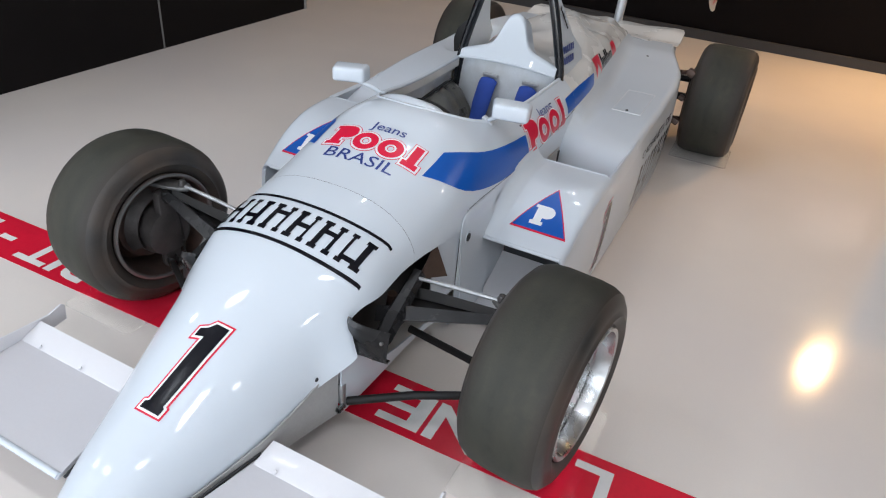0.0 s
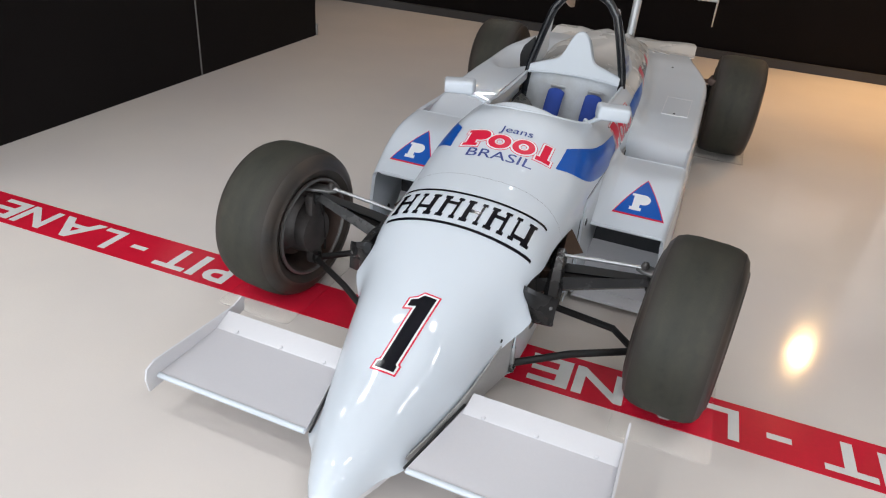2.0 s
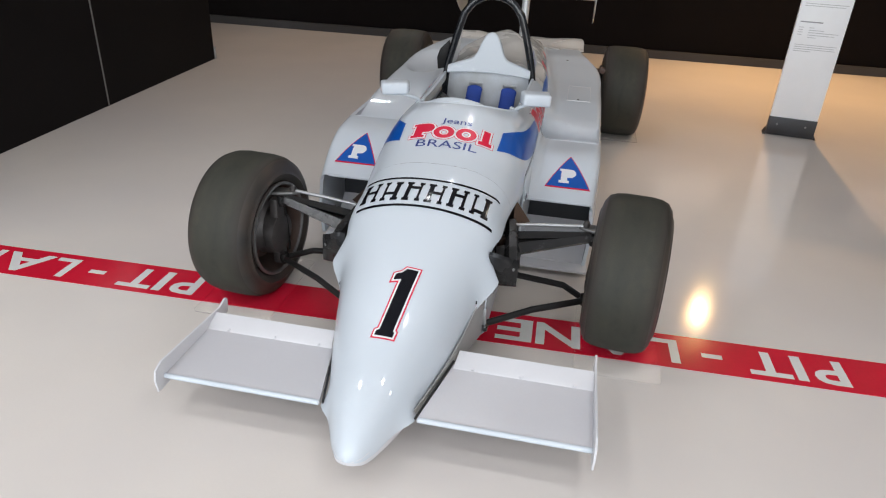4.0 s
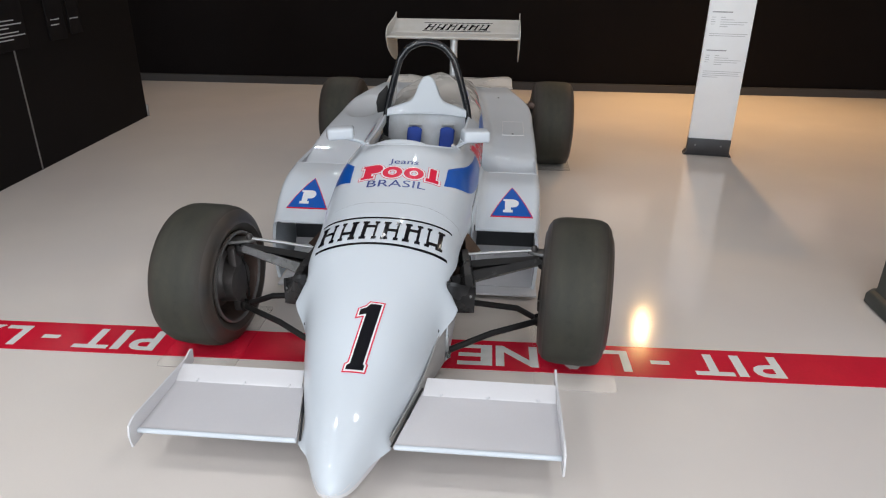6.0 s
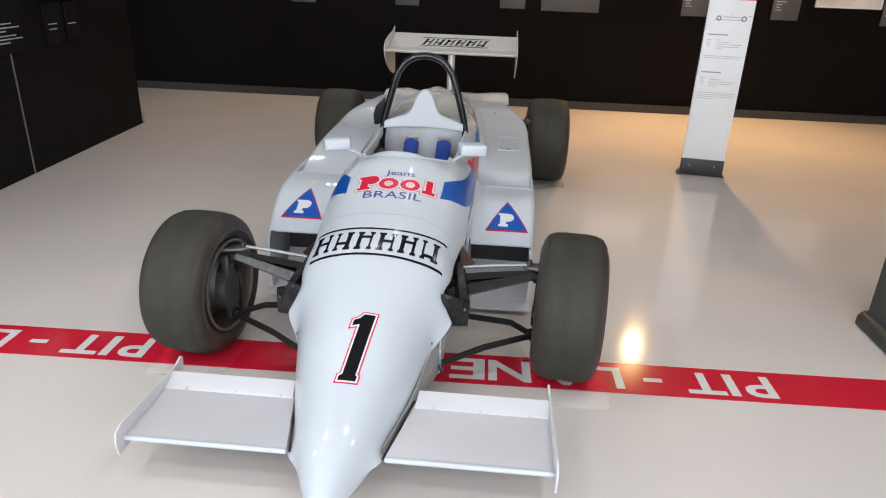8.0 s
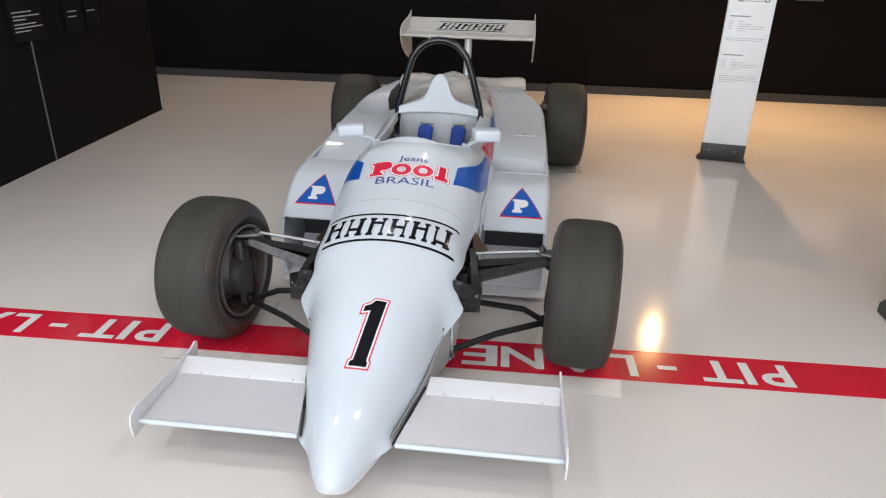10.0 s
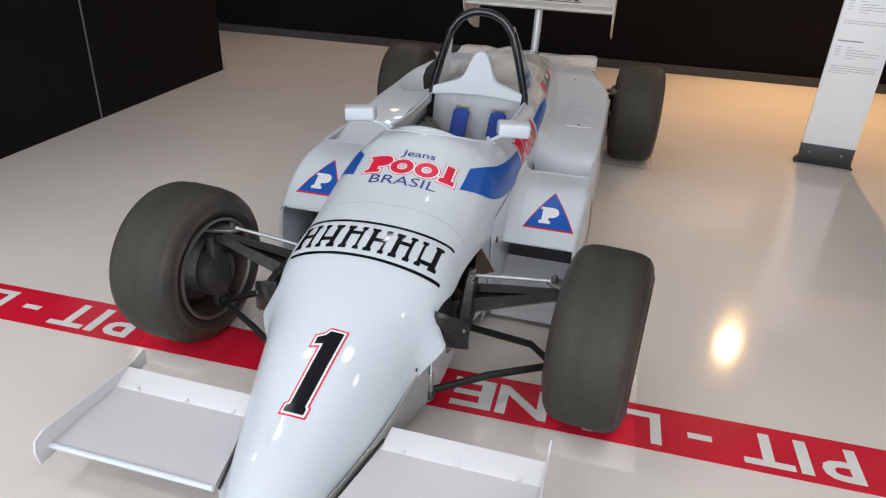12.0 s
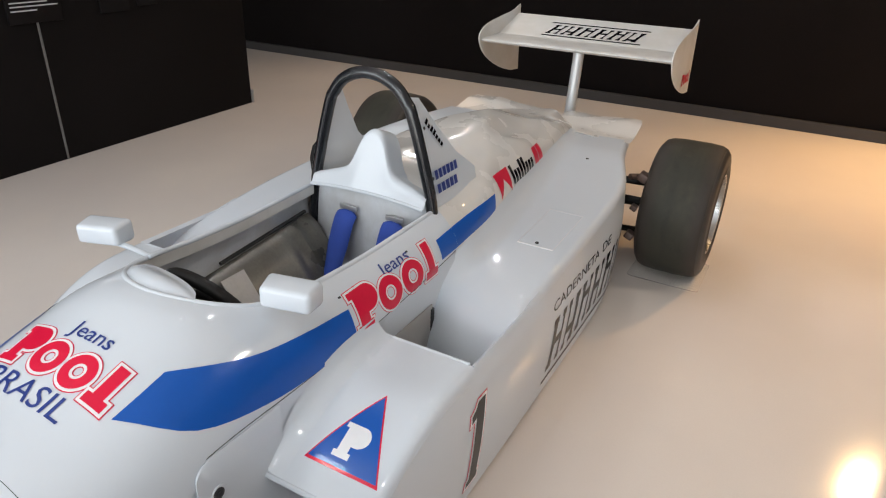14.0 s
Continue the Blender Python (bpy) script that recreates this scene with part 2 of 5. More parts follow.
def smooth_path(points, n):
    """A Catmull-Rom path with n steps between the points."""
    p = [Vector(q) for q in points]
    p = [2 * p[0] - p[1]] + p + [2 * p[-1] - p[-2]]
    out = []
    for k in range(1, len(p) - 2):
        for s in range(n):
            t = s / n
            out.append(0.5 * (2 * p[k] + (p[k + 1] - p[k - 1]) * t + (2 * p[k - 1] - 5 * p[k] + 4 * p[k + 1] - p[k + 2]) * t * t + (3 * p[k] - p[k - 1] - 3 * p[k + 1] + p[k + 2]) * t ** 3))
    return out + [p[-2]]


def tube(points, radius, segs=12, bm=None, flat=1.0, up=(0, 0, 1)):
    """A pipe along the points; flat squashes it along up."""
    own = bm if bm is not None else bmesh.new()
    pts = [Vector(p) for p in points]
    rings = []
    for k, p in enumerate(pts):
        d = (pts[min(k + 1, len(pts) - 1)] - pts[max(k - 1, 0)]).normalized()
        side = d.cross(Vector(up))
        if side.length < 1e-4:
            side = d.cross(Vector((1, 0, 0)))
        side.normalize()
        high = side.cross(d).normalized()
        r = radius[k] if isinstance(radius, (list, tuple)) else radius
        rings.append([own.verts.new(p + side * r * math.cos(2 * math.pi * s / segs) + high * r * flat * math.sin(2 * math.pi * s / segs)) for s in range(segs)])
    for p, q in zip(rings, rings[1:]):
        for s in range(segs):
            own.faces.new((p[s], p[(s + 1) % segs], q[(s + 1) % segs], q[s]))
    own.faces.new(rings[0][::-1])
    own.faces.new(rings[-1])
    bmesh.ops.recalc_face_normals(own, faces=own.faces)
    return own


def sheet(rows, thick=0.0, bm=None, flip=False):
    """A surface through rows of points; thick gives it a body on the inner side."""
    own = bm if bm is not None else bmesh.new()
    vs = [[own.verts.new(p) for p in r] for r in rows]
    faces = []
    for a, b in zip(vs, vs[1:]):
        for k in range(len(a) - 1):
            q = (a[k], a[k + 1], b[k + 1], b[k])
            if len({tuple(round(c, 6) for c in v.co) for v in q}) < 3:
                continue
            faces.append(own.faces.new(q[::-1] if flip else q))
    bmesh.ops.remove_doubles(own, verts=own.verts, dist=1e-5)
    if thick:
        own.normal_update()
        bmesh.ops.solidify(own, geom=list(own.faces), thickness=thick)
    return own


def plate(outline, m, thick, bev=0.0):
    """A flat plate of the 2D outline, in the xy plane of m, thick along its z."""
    own = bmesh.new()
    f = own.faces.new([own.verts.new((x, y, 0)) for x, y in outline])
    up = bmesh.ops.extrude_face_region(own, geom=[f])
    bmesh.ops.translate(own, vec=(0, 0, thick), verts=[v for v in up["geom"] if isinstance(v, bmesh.types.BMVert)])
    bmesh.ops.recalc_face_normals(own, faces=own.faces)
    if bev:
        bmesh.ops.bevel(own, geom=list(own.edges), offset=bev, segments=2, affect="EDGES", profile=0.5)
    own.transform(m)
    return own


def lerp(rows, y):
    """The row of numbers at y, by smooth steps between the rows (first number: y)."""
    if y <= rows[0][0]:
        return rows[0][1:]
    for k in range(len(rows) - 1):
        a, b = rows[k], rows[k + 1]
        if y <= b[0]:
            o, c = rows[max(k - 1, 0)], rows[min(k + 2, len(rows) - 1)]
            h = b[0] - a[0]
            t = (y - a[0]) / h
            out = []
            for i in range(1, len(a)):
                d = (b[i] - a[i]) / h
                m0 = 0.5 * (d + ((a[i] - o[i]) / (a[0] - o[0]) if a is not o else d))
                m1 = 0.5 * (d + ((c[i] - b[i]) / (c[0] - b[0]) if c is not b else d))
                if (a is not o and (a[i] - o[i]) * d <= 0) or d == 0:
                    m0 = 0
                if (c is not b and (c[i] - b[i]) * d <= 0) or d == 0:
                    m1 = 0
                out.append((2 * t ** 3 - 3 * t * t + 1) * a[i] + (t ** 3 - 2 * t * t + t) * h * m0 + (-2 * t ** 3 + 3 * t * t) * b[i] + (t ** 3 - t * t) * h * m1)
            return out
    return rows[-1][1:]


def steps(a, b, n):
    return [a + (b - a) * k / n for k in range(n + 1)]


# flat shapes for lettering and marks, in the xy plane


def rect(bm, x0, x1, y0, y1, shear=0.0):
    bm.faces.new([bm.verts.new((x + shear * y, y, 0)) for x, y in ((x0, y0), (x1, y0), (x1, y1), (x0, y1))])


def ring_mark(bm, cx, cy, rx, ry, ix, iy, shear=0.0, n=28):
    a = [(cx + rx * math.cos(2 * math.pi * k / n), cy + ry * math.sin(2 * math.pi * k / n)) for k in range(n)]
    b = [(cx + ix * math.cos(2 * math.pi * k / n), cy + iy * math.sin(2 * math.pi * k / n)) for k in range(n)]
    va = [bm.verts.new((x + shear * y, y, 0)) for x, y in a]
    vb = [bm.verts.new((x + shear * y, y, 0)) for x, y in b]
    for k in range(n):
        bm.faces.new((va[k], va[(k + 1) % n], vb[(k + 1) % n], vb[k]))


def words(body, width, height, bold=0.0, shear=0.0):
    """The words as a flat mesh, width by height, from the origin."""
    cu = bpy.data.curves.new("words", "FONT")
    cu.body, cu.offset, cu.resolution_u = body, bold, 3
    ob = new("words", cu)
    bpy.context.view_layer.update()
    me = bpy.data.meshes.new_from_object(ob.evaluated_get(bpy.context.evaluated_depsgraph_get()))
    bpy.data.objects.remove(ob)
    bm = bmesh.new()
    bm.from_mesh(me)
    bpy.data.meshes.remove(me)
    bmesh.ops.remove_doubles(bm, verts=bm.verts, dist=1e-4)
    xs, ys = [v.co.x for v in bm.verts], [v.co.y for v in bm.verts]
    for v in bm.verts:
        y = (v.co.y - min(ys)) / (max(ys) - min(ys)) * height
        v.co = Vector(((v.co.x - min(xs)) / (max(xs) - min(xs)) * width + shear * y, y, 0))
    return bm


def dice(bm, step):
    """Cut a flat shape into squares, so that it can follow a curved skin."""
    bmesh.ops.triangulate(bm, faces=list(bm.faces))
    for axis in (0, 1):
        cs = [v.co[axis] for v in bm.verts]
        k = math.floor(min(cs) / step) + 1
        while k * step < max(cs):
            co, no = Vector((0, 0, 0)), Vector((0, 0, 0))
            co[axis], no[axis] = k * step, 1
            bmesh.ops.bisect_plane(bm, geom=list(bm.verts) + list(bm.edges) + list(bm.faces), plane_co=co, plane_no=no)
            k += 1


def lay(bm, m, skins, lift=0.0015, step=0.014, reach=0.35, bend=None):
    """Lay a flat shape, posed by m and bent along its y, on the first of the skins (BVH trees) that lies below it along m's minus z."""
    dice(bm, step)
    down = (m.to_3x3() @ Vector((0, 0, -1))).normalized()
    lost = []
    for v in bm.verts:
        if bend:
            v.co.y += bend((m @ v.co).x)
        p = m @ v.co
        for skin in skins:
            hit, no, _, _ = skin.ray_cast(p - down * reach, down, 2 * reach)
            if hit is not None:
                break
        if hit is None:
            lost.append(v)
            continue
        if no.dot(down) > 0:
            no = -no
        v.co = hit + no * lift
    bmesh.ops.delete(bm, geom=lost, context="VERTS")
    bm.normal_update()
    for f in bm.faces:
        if f.normal.dot(down) > 0:
            f.normal_flip()
    return bm


def facing(at, u, v):
    """The pose of a flat shape at a place, with its x along u and its y about along v."""
    u = Vector(u).normalized()
    n = u.cross(Vector(v)).normalized()
    w = n.cross(u)
    return Matrix.Translation(at) @ Matrix((u, w, n)).transposed().to_4x4()

# ---- the room ----
floor = mesh_ob("floor", box(ROOM_W - 0.2, ROOM_E + 0.2, ROOM_S - 0.2, ROOM_N + 0.2, -0.15, 0.0), EPOXY, smooth=False)
tagged(floor, "glossy cream epoxy resin floor", "floor", kind="structure")
# unseen ceiling, kept pale to bounce light down
ceiling = mesh_ob("ceiling", box(ROOM_W, ROOM_E, ROOM_S, ROOM_N, ROOM_H, ROOM_H + 0.15), CEILING, smooth=False)
tagged(ceiling, "plain pale ceiling out of view, bouncing light", "ceiling", kind="structure")
wall_n = mesh_ob("wall_north", box(ROOM_W, ROOM_E, ROOM_N, ROOM_N + 0.2, 0, ROOM_H), DARK_WALL, smooth=False)
tagged(wall_n, "black-brown painted wall behind the car", "wall", kind="structure")
# unseen side walls, kept pale to bounce light into the hall
wall_e = mesh_ob("wall_east", box(ROOM_E, ROOM_E + 0.2, ROOM_S, ROOM_N, 0, ROOM_H), SIDE_WALL, smooth=False)
tagged(wall_e, "plain pale side wall out of view, bouncing light", "wall", kind="structure")
wall_w = mesh_ob("wall_west", box(ROOM_W - 0.2, ROOM_W, ROOM_S, ROOM_N, 0, ROOM_H), SIDE_WALL, smooth=False)
tagged(wall_w, "plain pale side wall out of view, bouncing light", "wall", kind="structure")
# unseen front wall with four assumed openings for the daylight lamps
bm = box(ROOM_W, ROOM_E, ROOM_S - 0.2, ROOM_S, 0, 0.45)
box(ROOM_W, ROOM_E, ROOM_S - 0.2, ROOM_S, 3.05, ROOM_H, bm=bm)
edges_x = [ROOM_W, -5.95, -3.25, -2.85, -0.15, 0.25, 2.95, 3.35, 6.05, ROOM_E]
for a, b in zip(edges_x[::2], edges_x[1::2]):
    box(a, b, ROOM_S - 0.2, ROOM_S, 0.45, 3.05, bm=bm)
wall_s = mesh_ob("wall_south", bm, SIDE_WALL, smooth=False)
tagged(wall_s, "plain wall out of view with four assumed windows", "wall", kind="structure")
base = mesh_ob("baseboard", box(ROOM_W, ROOM_E, ROOM_N - 0.035, ROOM_N - 0.002, 0, 0.088, 0.003), PLINTH, smooth=False)
tagged(base, "dark grey baseboard along the black wall", "baseboard", kind="structure")

# dark partition beside the car, with a light joint and a metal end foot
LEFT = Matrix.Translation((-2.968, 3.87, 0)) @ Matrix.Rotation(radians(3.4), 4, "Z")


def put(bm, m):
    bm.transform(m)
    return bm


partition = mesh_ob("wall_partition", put(box(-0.14, 0, -4.2, 0, 0, 2.7, 0.003), LEFT), PANEL, smooth=False)
tagged(partition, "black-brown display partition with narrow light joint", "partition", kind="structure")
part("joint", put(box(0, 0.004, -1.735, -1.722, 0.0, 0.83), LEFT), JOINT, partition, "narrow pale vertical joint", smooth=False)
part("joint", put(box(0, 0.004, -3.72, -3.707, 0.0, 0.83), LEFT), JOINT, partition, smooth=False)
part("end_foot", put(box(-0.03, 0.012, 0.002, 0.022, 0.0, 0.11, 0.003), LEFT), ALU_DULL, partition, "small bright metal foot")

# red strip with white words
STRIP = Matrix.Translation((0, 0.0385, 0)) @ Matrix.Rotation(radians(1.32), 4, "Z")
strip = mesh_ob("floor_stripe", put(box(-4.2, 5.2, -0.1035, 0.1035, 0, 0.002), STRIP), RED, smooth=False)
tagged(strip, "red floor stripe with white upside-down words", "floor marking", kind="structure")
# letter, from, to along the words
STRIP_WORDS = (("P", 0.0, 0.112), ("I", 0.140, 0.176), ("T", 0.190, 0.334), ("-", 0.420, 0.492), ("L", 0.572, 0.676), ("A", 0.690, 0.904), ("N", 0.926, 1.090), ("E", 1.104, 1.242))
for start in (-0.93, 1.513, 3.956):
    all_words = bmesh.new()
    for letter, a, b in STRIP_WORDS:
        one = words(letter, b - a, 0.145 if letter != "-" else 0.026, bold=0.022)
        one.transform(Matrix.Translation((a, 0 if letter != "-" else 0.060, 0)))
        held = bpy.data.meshes.new("letter")
        one.to_mesh(held)
        one.free()
        all_words.from_mesh(held)
        bpy.data.meshes.remove(held)
    part("lettering", put(all_words, STRIP @ Matrix.Translation((start, 0.068, 0.0032)) @ Matrix.Rotation(math.pi, 4, "Z")), WHITE_FILM, strip, "white capital lettering", smooth=False)

# caption plates and pictures on the black wall: x from, x to, z from, z to
for x0, x1, z0, z1, lines in ((-2.03, -1.75, 1.06, 1.36, 0), (-0.83, -0.56, 1.07, 1.37, 0), (0.35, 0.63, 1.08, 1.38, 3), (0.81, 1.445, 1.07, 1.45, 0), (2.34, 2.62, 1.075, 1.375, 3), (3.30, 3.585, 1.07, 1.37, 5), (4.45, 4.75, 1.05, 1.35, 3)):
    cap = thing("caption_plate", "grey caption plate with small white lines on black wall", "caption plate", (x0, ROOM_N, z0), "caption plates on the wall")
    part("plate", box(0, x1 - x0, -0.012, -0.001, 0, z1 - z0, 0.002), CAPTION, cap)
    for k in range(lines):
        part("text_line", box(0.03, 0.03 + (0.07, 0.045, 0.06, 0.11, 0.09)[k], -0.014, -0.012, 0.10 + 0.028 * k, 0.107 + 0.028 * k), INK, cap, smooth=False)
for x0, x1, z0 in ((1.60, 2.27, 1.24), (3.735, 4.42, 1.215)):
    pic = thing("framed_picture", "pale landscape picture in a thin white frame", "picture", (x0, ROOM_N, z0), "pictures on the wall")
    w, h, b = x1 - x0, 0.5, 0.022
    bm = bmesh.new()
    for q in ((0, w, 0, b), (0, w, h - b, h), (0, b, b, h - b), (w - b, w, b, h - b)):
        box(q[0], q[1], -0.03, -0.001, q[2], q[3], bm=bm)
    part("picture_frame", bm, PHOTO_FRAME, pic, smooth=False)
    part("print", box(b, w - b, -0.016, -0.002, b, h - b), PHOTO, pic, "pale printed picture", smooth=False)
# dark plates on the partition: along the wall from, to, height from, to; their lines: from, to, height
for y0, y1, z0, z1, lines in (
    (-1.90, -1.565, 0.83, 1.15, ((0.02, 0.217, 0.186), (0.02, 0.294, 0.161), (0.02, 0.150, 0.139), (0.02, 0.250, 0.110), (0.02, 0.312, 0.089), (0.02, 0.178, 0.066))),
    (-1.30, -1.08, 0.84, 1.12, ((0.035, 0.150, 0.140), (0.035, 0.138, 0.104))),
    (-1.02, -0.85, 0.86, 1.12, ((0.012, 0.125, 0.110),)),
):
    cap = thing("caption_plate", "dark caption plate with fine pale lines on partition", "caption plate", LEFT @ Vector((0, y0, z0)), "caption plates on the partition")
    cap.rotation_euler = (0, 0, radians(3.4))
    part("plate", box(0.001, 0.014, 0, y1 - y0, 0, z1 - z0, 0.002), CAPTION_DARK, cap)
    for a, b, z in lines:
        part("text_line", box(0.014, 0.016, a, b, z, z + 0.007), INK, cap, smooth=False)
for y0 in (-1.36, -2.45):
    pic = thing("framed_picture", "pale picture with a bright frame on dark partition", "picture", LEFT @ Vector((0, y0, 1.16)), "pictures on the partition")
    pic.rotation_euler = (0, 0, radians(3.4))
    part("picture_frame", box(0.001, 0.03, 0, 0.66, 0, 0.5, 0.004), PHOTO_FRAME, pic, smooth=False)
    part("print", box(0.03, 0.034, 0.025, 0.635, 0.025, 0.475), PHOTO, pic, "pale printed picture", smooth=False)

# information stand
stand = thing("information_stand", "tall white information board on a dark steel foot", "sign", (2.038, 3.095, 0))
stand.rotation_euler = (0, 0, radians(-9))
part("board", box(-0.158, 0.158, -0.012, 0.028, 0.135, 1.315, 0.003), STAND_WHITE, stand, "white printed board")
part("foot_cover", box(-0.160, 0.160, -0.018, 0.034, 0.004, 0.137, 0.004), STAND_BASE, stand, "dark steel foot cover")
for s in (-1, 1):
    bm = plate([(0, 0), (0.020, 0), (0, 0.034)], Matrix.Translation((s * 0.160, -0.02, 0.001)) @ Matrix.Rotation(math.pi / 2, 4, "X") @ Matrix.Diagonal((s, 1, 1, 1)), -0.10)
    part("foot", bm, STAND_BASE, stand, smooth=False)
for x in (-0.10, 0.09):
    part("bolt", put(lathe([(0, 0.007), (-0.005, 0.007), (-0.006, 0.0)], 12, "y"), Matrix.Translation((x, -0.018, 0.085))), STEEL, stand)
part("top_edge", box(-0.158, 0.158, -0.012, 0.028, 1.3152, 1.322), DECAL_RED, stand, "thin dark red top edge", smooth=False)


def text_line(x0, x1, z, h, ink):
    part("text_line", box(x0, x1, -0.0135, -0.012, z, z + h * 0.7), ink, stand, smooth=False)


for top, lines in ((1.07, 2), (0.80, 4)):
    text_line(-0.13, 0.01, top, 0.011, INK_DARK)
    for k, (a, b) in enumerate(((-0.065, -0.035), (-0.065, 0.03), (-0.065, 0.12), (-0.065, 0.10), (-0.065, -0.01))):
        text_line(a, b, top - 0.035 - 0.016 * k, 0.006, INK)
    for k in range(4):
        text_line(-0.13, -0.10 - 0.004 * (k % 2), top - 0.035 - 0.016 * k, 0.006, INK)
    for k in range(lines):
        text_line(-0.13, (0.135, 0.12, 0.13, -0.02)[k], top - 0.15 - 0.014 * k, 0.006, INK)
# small line drawing of the car: two wheels, a body, a wing
for x, r in ((-0.075, 0.018), (0.098, 0.020)):
    bm = bmesh.new()
    ring_mark(bm, 0, 0, r, r, r * 0.45, r * 0.45)
    part("drawn_wheel", put(bm, facing((x, -0.0135, 1.188), (1, 0, 0), (0, 0, 1))), INK_DARK, stand, smooth=False)
text_line(-0.10, 0.10, 1.176, 0.005, INK_DARK)
text_line(-0.045, 0.075, 1.194, 0.010, INK)
text_line(0.012, 0.016, 1.205, 0.022, INK)
text_line(0.125, 0.145, 1.206, 0.006, INK_DARK)

# dark pedestal at the edge of the stage
ped = thing("pedestal", "dark green-grey square pedestal on a wider foot", "pedestal", (2.36, 0.42, 0))


def square_ring(half, z, cut):
    """A level square ring with cut corners."""
    h, c = half, half - cut
    return [Vector((x, y, z)) for x, y in ((h, c), (c, h), (-c, h), (-h, c), (-h, -c), (-c, -h), (c, -h), (h, -c))]


def stacked(levels):
    """Close a stack of square rings (half width, height, corner cut) into one solid."""
    own = bmesh.new()
    rings = [[own.verts.new(p) for p in square_ring(*level)] for level in levels]
    for low, high in zip(rings, rings[1:]):
        for k in range(8):
            own.faces.new((low[k], low[(k + 1) % 8], high[(k + 1) % 8], high[k]))
    own.faces.new(rings[-1])
    own.faces.new(rings[0][::-1])
    bmesh.ops.recalc_face_normals(own, faces=own.faces)
    return own


part("foot", stacked([(0.262, 0.002, 0.03), (0.270, 0.010, 0.03), (0.270, 0.050, 0.03), (0.262, 0.064, 0.03), (0.246, 0.072, 0.025)]), GREEN_GREY, ped)
part("column", stacked([(0.244, 0.0725, 0.02), (0.240, 0.085, 0.02), (0.238, 0.98, 0.02), (0.232, 0.995, 0.02), (0.222, 1.0, 0.02)]), GREEN_GREY, ped)

# clear acrylic mats under the tyres
for s in (-1, 1):
    for cx, cy, hx, hy in ((0.715, 0.09, 0.150, 0.25), (0.765, 2.70, 0.158, 0.155)):
        mat_ = thing("floor_mat", "clear acrylic mat on the floor under a tyre", "mat", (s * cx, cy, 0.0), "clear mats under the tyres")
        a = [(s_x * (hx - 0.02) + 0.02 * math.cos(w), s_y * (hy - 0.02) + 0.02 * math.sin(w)) for s_x, s_y, w0 in ((1, 1, 0), (-1, 1, 1), (-1, -1, 2), (1, -1, 3)) for w in (w0 * math.pi / 2 + q * math.pi / 8 for q in range(5))]
        ob = part("sheet", plate(a, Matrix.Translation((0, 0, 0.0025)), 0.002), ACRYLIC, mat_, smooth=False)
        ob.visible_shadow = False

# ---- the car ----
car = thing("race_car", "white single-seater racing car with bare black slick tyres", "racing car")
FRONT_Y, REAR_Y = 0.085, 2.735
SEAM, LIP, HOOP_Y = 0.15, 0.565, 1.415

# shell: y, half width at the lower edge, top, lower edge, squareness
SHELL = [
    (-0.840, 0.0006, 0.1, 0.0995, 2.0),
    (-0.832, 0.021, 0.118, 0.094, 2.0),
    (-0.80, 0.051, 0.151, 0.090, 2.0),
    (-0.74, 0.082, 0.190, 0.098, 2.0),
    (-0.66, 0.114, 0.232, 0.112, 2.05),
    (-0.516, 0.158, 0.300, 0.135, 2.08),
    (-0.37, 0.196, 0.385, 0.168, 2.1),
    (-0.22, 0.231, 0.462, 0.235, 2.15),
    (-0.145, 0.250, 0.498, 0.292, 2.2),
    (-0.05, 0.272, 0.536, 0.345, 2.3),
    (0.10, 0.276, 0.574, 0.385, 2.4),
    (0.26, 0.292, 0.608, 0.40, 2.5),
    (0.42, 0.302, 0.660, 0.425, 2.4),
    (0.565, 0.308, 0.698, 0.435, 2.3),
    (0.70, 0.311, 0.690, 0.448, 2.4),
    (0.90, 0.312, 0.690, 0.465, 2.1),
    (1.15, 0.312, 0.694, 0.490, 1.9),
    (1.43, 0.310, 0.700, 0.515, 1.9),
]


def opening(y):
    """Half width of the cockpit's opening."""
    if y <= LIP:
        return 0.0
    k = max(0, 1 - (y - LIP) / 0.22)
    return 0.208 * math.sqrt(1 - k * k) + 0.025 * max(0, y - LIP)


# height of the shell's lower edge where it is cut for the suspension
CUT = [(-0.135, 0.285), (-0.118, 0.365), (-0.09, 0.392), (0.0, 0.405), (0.10, 0.425), (0.20, 0.432), (0.30, 0.425), (0.40, 0.408)]


def outward(bm):
    """Turn all faces away from the car's long axis."""
    bm.normal_update()
    for f in bm.faces:
        c = f.calc_center_median()
        if f.normal.dot(Vector((c.x, 0 if c.y > -0.75 else c.y + 0.6, c.z - min(0.30, lerp(SHELL, c.y)[2]) + 0.02))) < 0:
            f.normal_flip()
    bm.normal_update()


